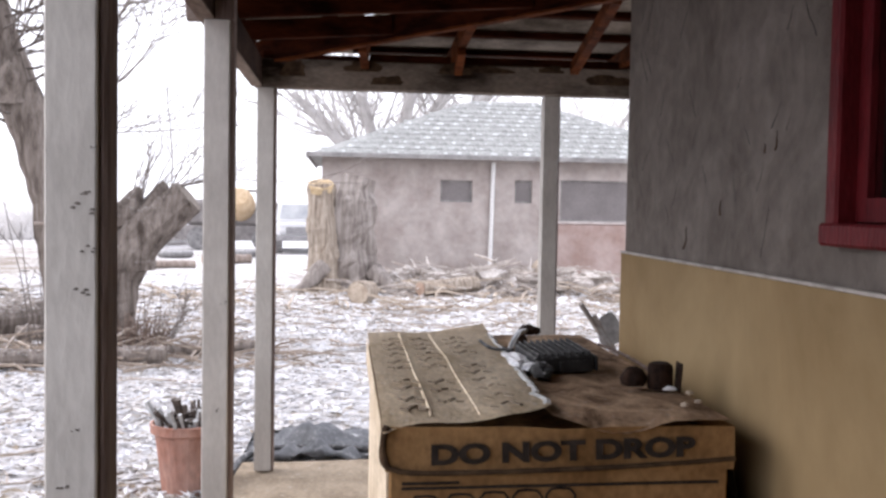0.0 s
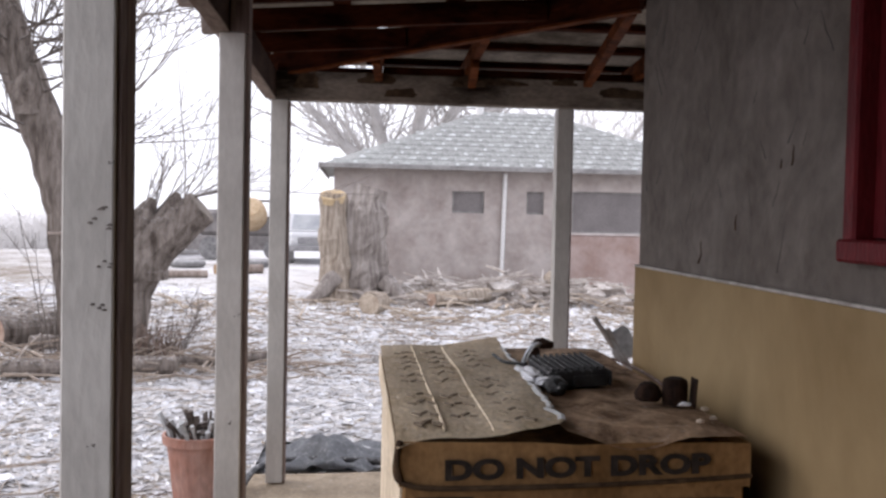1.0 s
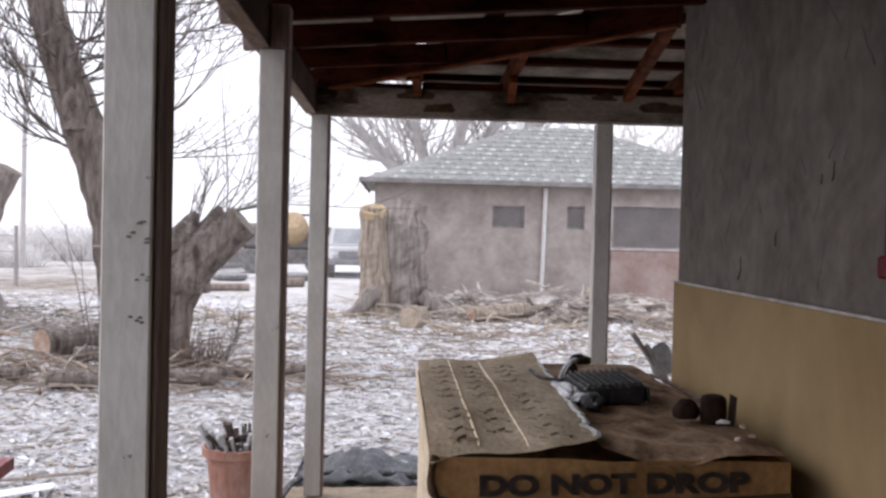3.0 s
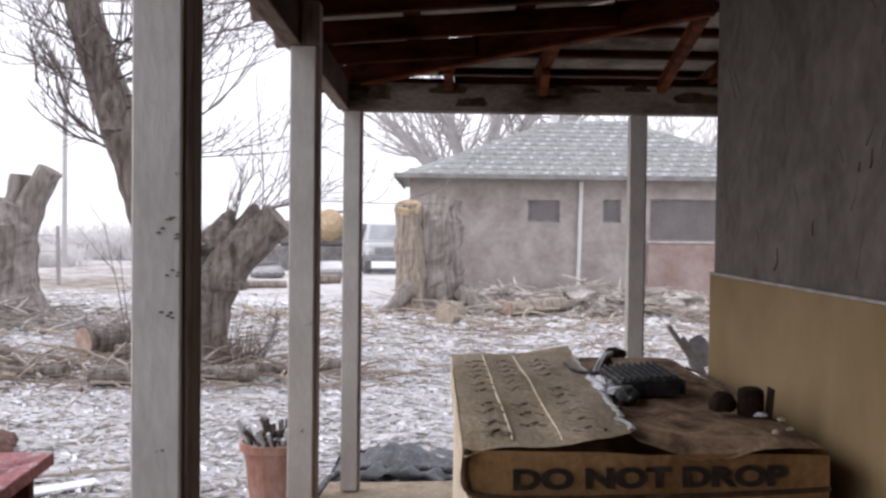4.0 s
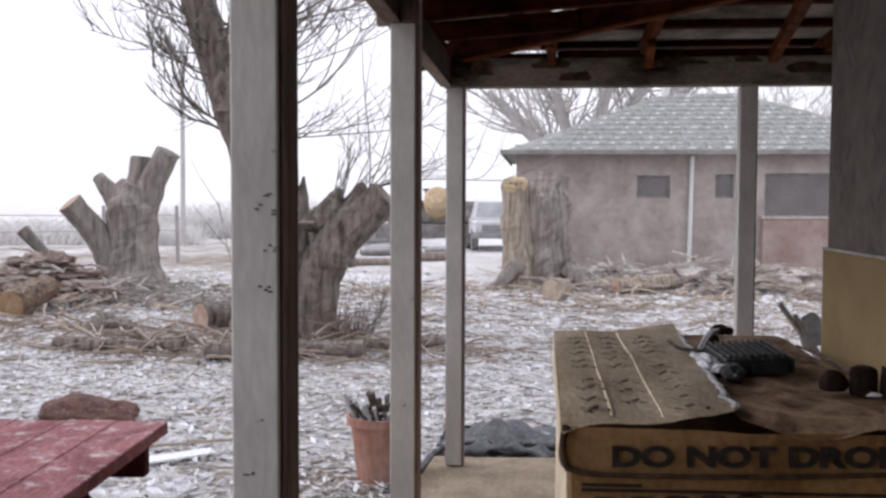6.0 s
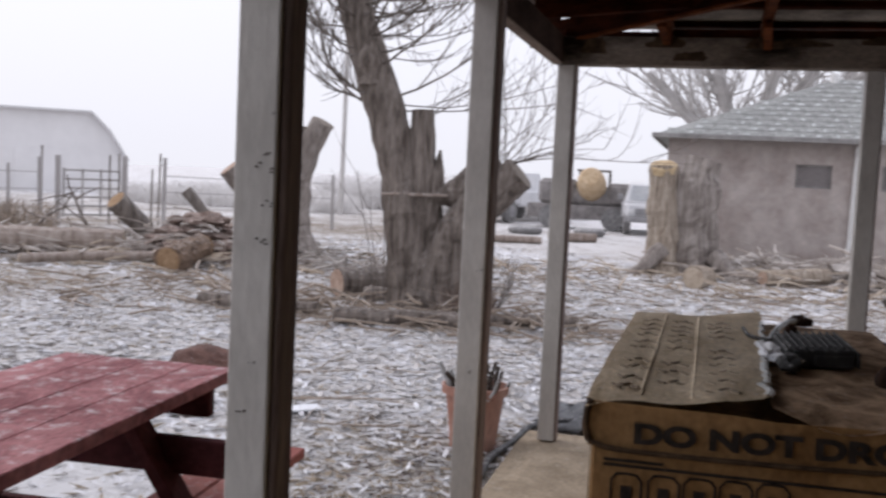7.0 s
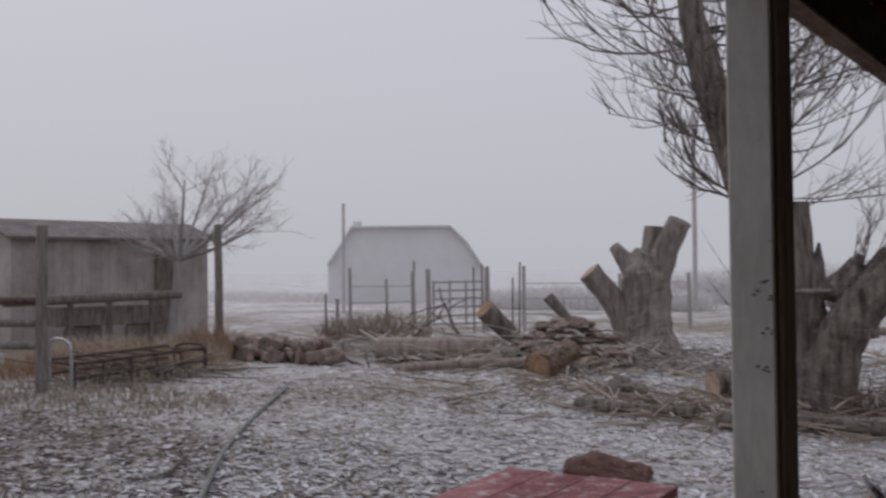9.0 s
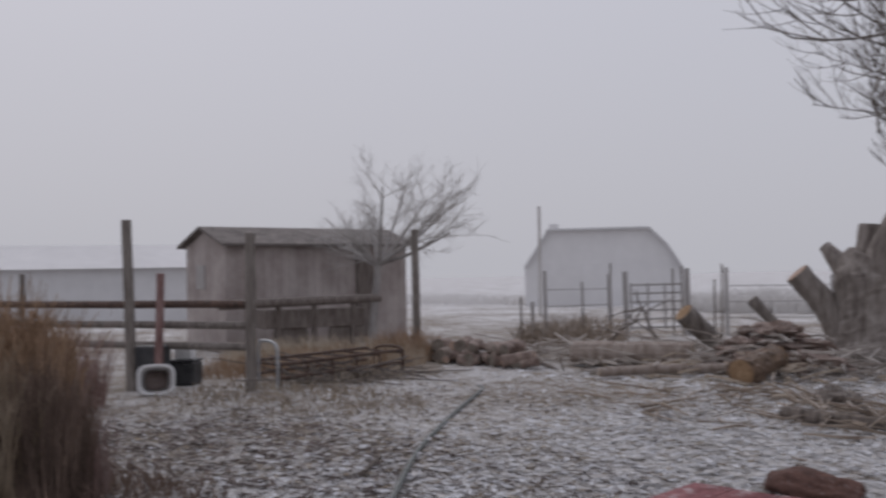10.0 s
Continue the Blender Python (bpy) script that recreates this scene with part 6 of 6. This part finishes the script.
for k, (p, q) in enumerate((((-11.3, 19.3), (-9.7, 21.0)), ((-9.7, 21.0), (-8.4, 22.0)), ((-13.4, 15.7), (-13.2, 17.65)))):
    wf = thing("wire_fence", "wire strands between thin posts, paled for haze", "fence")
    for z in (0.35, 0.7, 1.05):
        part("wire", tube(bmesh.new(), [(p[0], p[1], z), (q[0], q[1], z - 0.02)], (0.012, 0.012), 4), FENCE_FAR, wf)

# Barn colour sits close to the sky's, replacing the fog before it.
bdir = math.degrees(math.atan2(34, -26))
barn = thing("barn", "gambrel-roofed barn painted pale as if in fog", "barn", pose(-26.2, 34.3, -0.5, 0, 0, bdir - 90))
prof = ((-3.4, 0), (-3.4, 2.1), (-2.6, 3.3), (-2.35, 3.75), (2.0, 3.75), (2.75, 3.0), (3.5, 1.8), (3.5, 0))
bm = bmesh.new()
fr = [bm.verts.new((x, 0, z)) for x, z in prof]
bk = [bm.verts.new((x, 6, z)) for x, z in prof]
bm.faces.new(fr), bm.faces.new(bk[::-1])
for i in range(len(prof)):
    j = (i + 1) % len(prof)
    bm.faces.new((fr[i], fr[j], bk[j], bk[i]))
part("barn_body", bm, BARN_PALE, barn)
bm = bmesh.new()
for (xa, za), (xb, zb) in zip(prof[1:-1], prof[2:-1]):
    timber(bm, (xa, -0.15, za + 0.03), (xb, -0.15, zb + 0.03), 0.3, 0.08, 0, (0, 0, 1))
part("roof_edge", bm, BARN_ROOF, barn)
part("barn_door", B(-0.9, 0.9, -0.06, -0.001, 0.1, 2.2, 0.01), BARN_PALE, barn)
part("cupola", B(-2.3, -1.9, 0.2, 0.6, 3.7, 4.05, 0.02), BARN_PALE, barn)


def utility_pole(x, y, h, label, arm=True):
    ob = thing("utility_pole", label, "utility pole", pose(x, y, GZ), "utility poles")
    # Pole and arm take the hazed twig colour, as fog would pale them.
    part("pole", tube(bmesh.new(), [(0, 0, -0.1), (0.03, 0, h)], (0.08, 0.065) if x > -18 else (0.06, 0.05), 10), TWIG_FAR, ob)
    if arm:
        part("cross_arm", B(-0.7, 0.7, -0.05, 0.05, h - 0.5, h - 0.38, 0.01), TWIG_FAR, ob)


utility_pole(-11.3, 30.0, 6.4, "grey utility pole fading into the fog", False)
utility_pole(-21.7, 25.0, 3.7, "thin pole fading into the fog", False)
utility_pole(2.9, 40.0, 6.0, "far utility pole in the fog", False)

# far brush and field edge, painted near-white for fog
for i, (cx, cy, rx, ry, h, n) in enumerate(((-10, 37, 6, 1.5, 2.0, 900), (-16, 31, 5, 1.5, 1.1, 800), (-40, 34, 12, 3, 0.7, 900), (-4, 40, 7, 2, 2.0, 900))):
    weeds("far_brush", n * 2, 40 + i, ((cx, cy), (rx, ry)), (h * 0.5, h), FAR_BRUSH, "brush at the edge of the field, painted pale for fog", 0.75, 0.022)
# Building painted with the same fog-pale colours as the barn.
ranch = thing("ranch_building", "long building beyond the fence painted pale as if in fog", "building", pose(-34, 13, -0.35, 0, 0, 70))
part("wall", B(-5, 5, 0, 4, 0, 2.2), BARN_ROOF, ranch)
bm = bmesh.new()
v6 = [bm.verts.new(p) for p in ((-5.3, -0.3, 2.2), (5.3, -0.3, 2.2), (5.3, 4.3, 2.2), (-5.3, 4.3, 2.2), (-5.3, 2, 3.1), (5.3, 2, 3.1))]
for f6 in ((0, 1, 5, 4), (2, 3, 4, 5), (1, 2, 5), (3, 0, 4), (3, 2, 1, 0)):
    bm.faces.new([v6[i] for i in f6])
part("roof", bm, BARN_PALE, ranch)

# ---- tubs, bed frame, vehicles, tyres ----
def tub_shell(profile):
    """A rounded square bowl from rings of (half width, height)."""
    bm2 = bmesh.new()
    rings = []
    for r, z in profile:
        ring = []
        for k in range(28):
            a2 = 2 * math.pi * k / 28
            c2, s2 = math.cos(a2), math.sin(a2)
            ring.append(bm2.verts.new((1.2 * r * math.copysign(abs(c2) ** 0.55, c2), r * math.copysign(abs(s2) ** 0.55, s2), z)))
        rings.append(ring)
    for lo, hi in zip(rings, rings[1:]):
        for k in range(28):
            bm2.faces.new((lo[k], lo[(k + 1) % 28], hi[(k + 1) % 28], hi[k]))
    bm2.faces.new(rings[0][::-1])
    bm2.faces.new(rings[-1])
    return bm2


tub = thing("white_tub", "white plastic tub tipped on its side by the fence", "tub", pose(-11.72, 6.08, GZ + 0.17, 82, 0, 63))
part("tub_wall", tub_shell(((0.14, -0.16), (0.15, -0.15), (0.175, 0.1), (0.195, 0.105), (0.2, 0.125), (0.19, 0.135), (0.165, 0.13), (0.135, -0.1))), WHITE_PLASTIC, tub)
part("dirt", tub_shell(((0.12, -0.098), (0.125, -0.06), (0.09, -0.04))), LITTER_DARK, tub, "frozen dirt inside the tub")
bin_ob = thing("black_bin", "black plastic bin standing by the fence", "bin", pose(-12.38, 6.84, GZ, 0, 0, 40))
part("bin_wall", B(-0.2, 0.2, -0.18, 0.18, 0, 0.33, 0.03), BLACK_PLASTIC, bin_ob)
part("bin_lid", B(-0.215, 0.215, -0.195, 0.195, 0.331, 0.36, 0.012), BLACK_PLASTIC, bin_ob)
solid("pale_carton", B(-0.1, 0.13, -0.1, 0.1, 0.362, 0.56, 0.006), WHITE_PLASTIC, "small pale carton on the black bin", "carton", m=pose(-12.38, 6.84, GZ, 0, 0, 40))
solid("dark_crate", B(-0.22, 0.22, -0.16, 0.16, 0, 0.58, 0.015), BLACK_PLASTIC, "dark crate behind the white tub", "crate", m=pose(-12.3, 6.3, GZ, 0, 0, 40))
bed = thing("bed_frame", "rusty iron bed frame lying by the fence", "bed frame")
ba, bb = Vector((-10.75, 7.35, 0)), Vector((-10.95, 9.6, 0))
for off in (0.0, -0.8):
    for z in (0.1, 0.28):
        part("side_rail", tube(bmesh.new(), [ba + Vector((off, 0, z)), bb + Vector((off, 0, z + 0.03))], (0.022, 0.022), 6, 0.1), RUST_FROST, bed)
for u in (0, 0.2, 0.4, 0.6, 0.8, 1.0):
    p = ba.lerp(bb, u)
    part("cross_rail", tube(bmesh.new(), [p + Vector((0, 0, 0.27)), p + Vector((-0.8, 0, 0.28))], (0.016, 0.016), 6), RUST_FROST, bed)
    part("leg", tube(bmesh.new(), [p + Vector((0, 0, GZ)), p + Vector((0, 0, 0.28))], (0.016, 0.016), 6), RUST_FROST, bed)
part("head_rail", tube(bmesh.new(), smoothline([(-10.75, 7.3, GZ), (-10.76, 7.3, 0.44), (-10.85, 7.3, 0.56), (-11.1, 7.3, 0.58), (-11.2, 7.3, 0.48), (-11.2, 7.3, GZ)], 5), (0.02, 0.02), 8), GALV, bed, "pale bent tube head rail")
part("foot_rail", tube(bmesh.new(), smoothline([(-10.95, 9.62, GZ), (-10.95, 9.62, 0.3), (-11.2, 9.62, 0.36), (-11.6, 9.62, 0.3), (-11.6, 9.62, GZ)], 5), (0.02, 0.02), 8), RUST_FROST, bed)


def tyre(x, y, r, label):
    bm2 = bmesh.new()
    for i in range(24):
        a = 2 * math.pi * i / 24
        for j in range(8):
            b = 2 * math.pi * j / 8
            rr = r * 0.74 + r * 0.26 * math.cos(b)
            bm2.verts.new((rr * math.cos(a), rr * math.sin(a), 0.1 + 0.1 * math.sin(b)))
    bm2.verts.ensure_lookup_table()
    for i in range(24):
        for j in range(8):
            bm2.faces.new([bm2.verts[k] for k in (i * 8 + j, ((i + 1) % 24) * 8 + j, ((i + 1) % 24) * 8 + (j + 1) % 8, i * 8 + (j + 1) % 8)])
    solid("tyre", bm2, RUBBER, label, "tyre", group="old tyres", m=pose(x, y, GZ), smooth=True)


tyre(-4.35, 25.5, 0.46, "old tyre lying flat with frost inside")
tyre(-2.75, 26.2, 0.42, "old tyre lying flat on the frost")


def pickup(m, label):
    ob = thing("pickup_truck", label, "truck", m, "parked trucks")
    part("body", block(block(block(B(-0.88, 0.88, 0.0, 1.3, 0.55, 1.02, 0.08), -0.9, 0.9, 1.25, 2.9, 0.5, 1.05, 0.06), -0.9, 0.9, 2.9, 5.0, 0.55, 1.05, 0.05), -0.86, 0.86, 0.05, 0.3, 0.6, 0.98, 0.04), CAR_WHITE, ob)
    cab = bmesh.new()
    lo = [cab.verts.new(p) for p in ((-0.84, 1.15, 1.04), (0.84, 1.15, 1.04), (0.86, 2.85, 1.04), (-0.86, 2.85, 1.04))]
    hi = [cab.verts.new(p) for p in ((-0.68, 1.75, 1.62), (0.68, 1.75, 1.62), (0.7, 2.75, 1.64), (-0.7, 2.75, 1.64))]
    cab.faces.new(lo[::-1]), cab.faces.new(hi)
    for i in range(4):
        cab.faces.new((lo[i], lo[(i + 1) % 4], hi[(i + 1) % 4], hi[i]))
    cab_ob = part("cab", cab, CAR_WHITE, ob)
    ws = bmesh.new()
    q = [ws.verts.new(p) for p in ((-0.72, 1.22, 1.1), (0.72, 1.22, 1.1), (0.6, 1.68, 1.56), (-0.6, 1.68, 1.56))]
    ws.faces.new(q)
    ext = bmesh.ops.extrude_face_region(ws, geom=ws.faces[:])
    for v2 in ext["geom"]:
        if isinstance(v2, bmesh.types.BMVert):
            v2.co += Vector((0, -0.02, 0.016))
    part("windscreen", ws, CAR_GLASS, cab_ob)
    part("grille", B(-0.6, 0.6, -0.03, -0.001, 0.66, 0.86, 0.01), CAR_DARK, ob)
    part("bumper", B(-0.92, 0.92, -0.12, -0.031, 0.42, 0.6, 0.03), CAR_DARK, ob)
    for s in (-1, 1):
        part("headlight", B(s * 0.73 - 0.11, s * 0.73 + 0.11, -0.035, -0.002, 0.7, 0.84, 0.02), WHITE_PLASTIC, ob)
        part("mirror", B(s * 1.0 - 0.09, s * 1.0 + 0.09, 1.3, 1.36, 1.1, 1.3, 0.02), CAR_DARK, ob)
        for y in (0.75, 3.9):
            wh = part("wheel", tube(bmesh.new(), [(s * 0.68, y, 0.36), (s * 0.9, y, 0.36)], (0.36, 0.36), 20), RUBBER, ob)
            part("rim", tube(bmesh.new(), [(s * 0.901, y, 0.36), (s * 0.915, y, 0.36)], (0.2, 0.18), 16), CAR_DARK, wh)
    return ob


pickup(pose(-1.2, 28.0, GZ, 0, 0, 8) @ Matrix.Scale(0.88, 4), "white pickup truck parked beyond the tall stump")
pickup(pose(-7.0, 31.0, GZ, 0, 0, -20), "white truck parked far off in the fog")
mixer = thing("drum_mixer", "weathered yellow drum on a dark machine frame", "machine", pose(-3.2, 30.0, GZ))
part("drum", tube(bmesh.new(), smoothline([(0.0, 0.45, 1.0), (0, 0.1, 1.25), (0, -0.35, 1.5), (0, -0.55, 1.6)], 5), (0.25, 0.34, 0.40, 0.42, 0.43, 0.44, 0.44, 0.44, 0.43, 0.42, 0.40, 0.38, 0.36, 0.33, 0.3, 0.26), 18), DRUM_YELLOW, mixer, "yellow drum")
part("chassis", B(-1.9, 1.7, -0.3, 0.9, 0.3, 0.72, 0.02), MACHINE, mixer)
part("tank", tube(bmesh.new(), [(-1.3, 0.25, 0.95), (-1.25, 0.25, 0.95), (1.4, 0.25, 0.95), (1.45, 0.25, 0.95)], (0.3, 0.36, 0.36, 0.3), 16), MACHINE, mixer, "dull dark tank under the drum")
part("engine_box", B(0.5, 1.45, -0.2, 0.8, 0.721, 1.42, 0.12), MACHINE, mixer)
part("side_box", B(-1.6, -0.5, -0.2, 0.8, 0.721, 1.5, 0.12), MACHINE, mixer)
part("canopy", B(-0.5, 0.5, 0.2, 0.8, 1.75, 1.82, 0.02), MACHINE, mixer)
part("canopy_post", B(-0.5, -0.42, 0.7, 0.78, 0.721, 1.75, 0.01), MACHINE, mixer)
part("canopy_post", B(0.42, 0.499, 0.7, 0.78, 0.721, 1.75, 0.01), MACHINE, mixer)
for x in (-1.2, 0.7):
    for y in (-0.34, 0.8):
        part("wheel", tube(bmesh.new(), [(x, y, 0.34), (x, y + 0.16, 0.34)], (0.34, 0.34), 18), RUBBER, mixer)
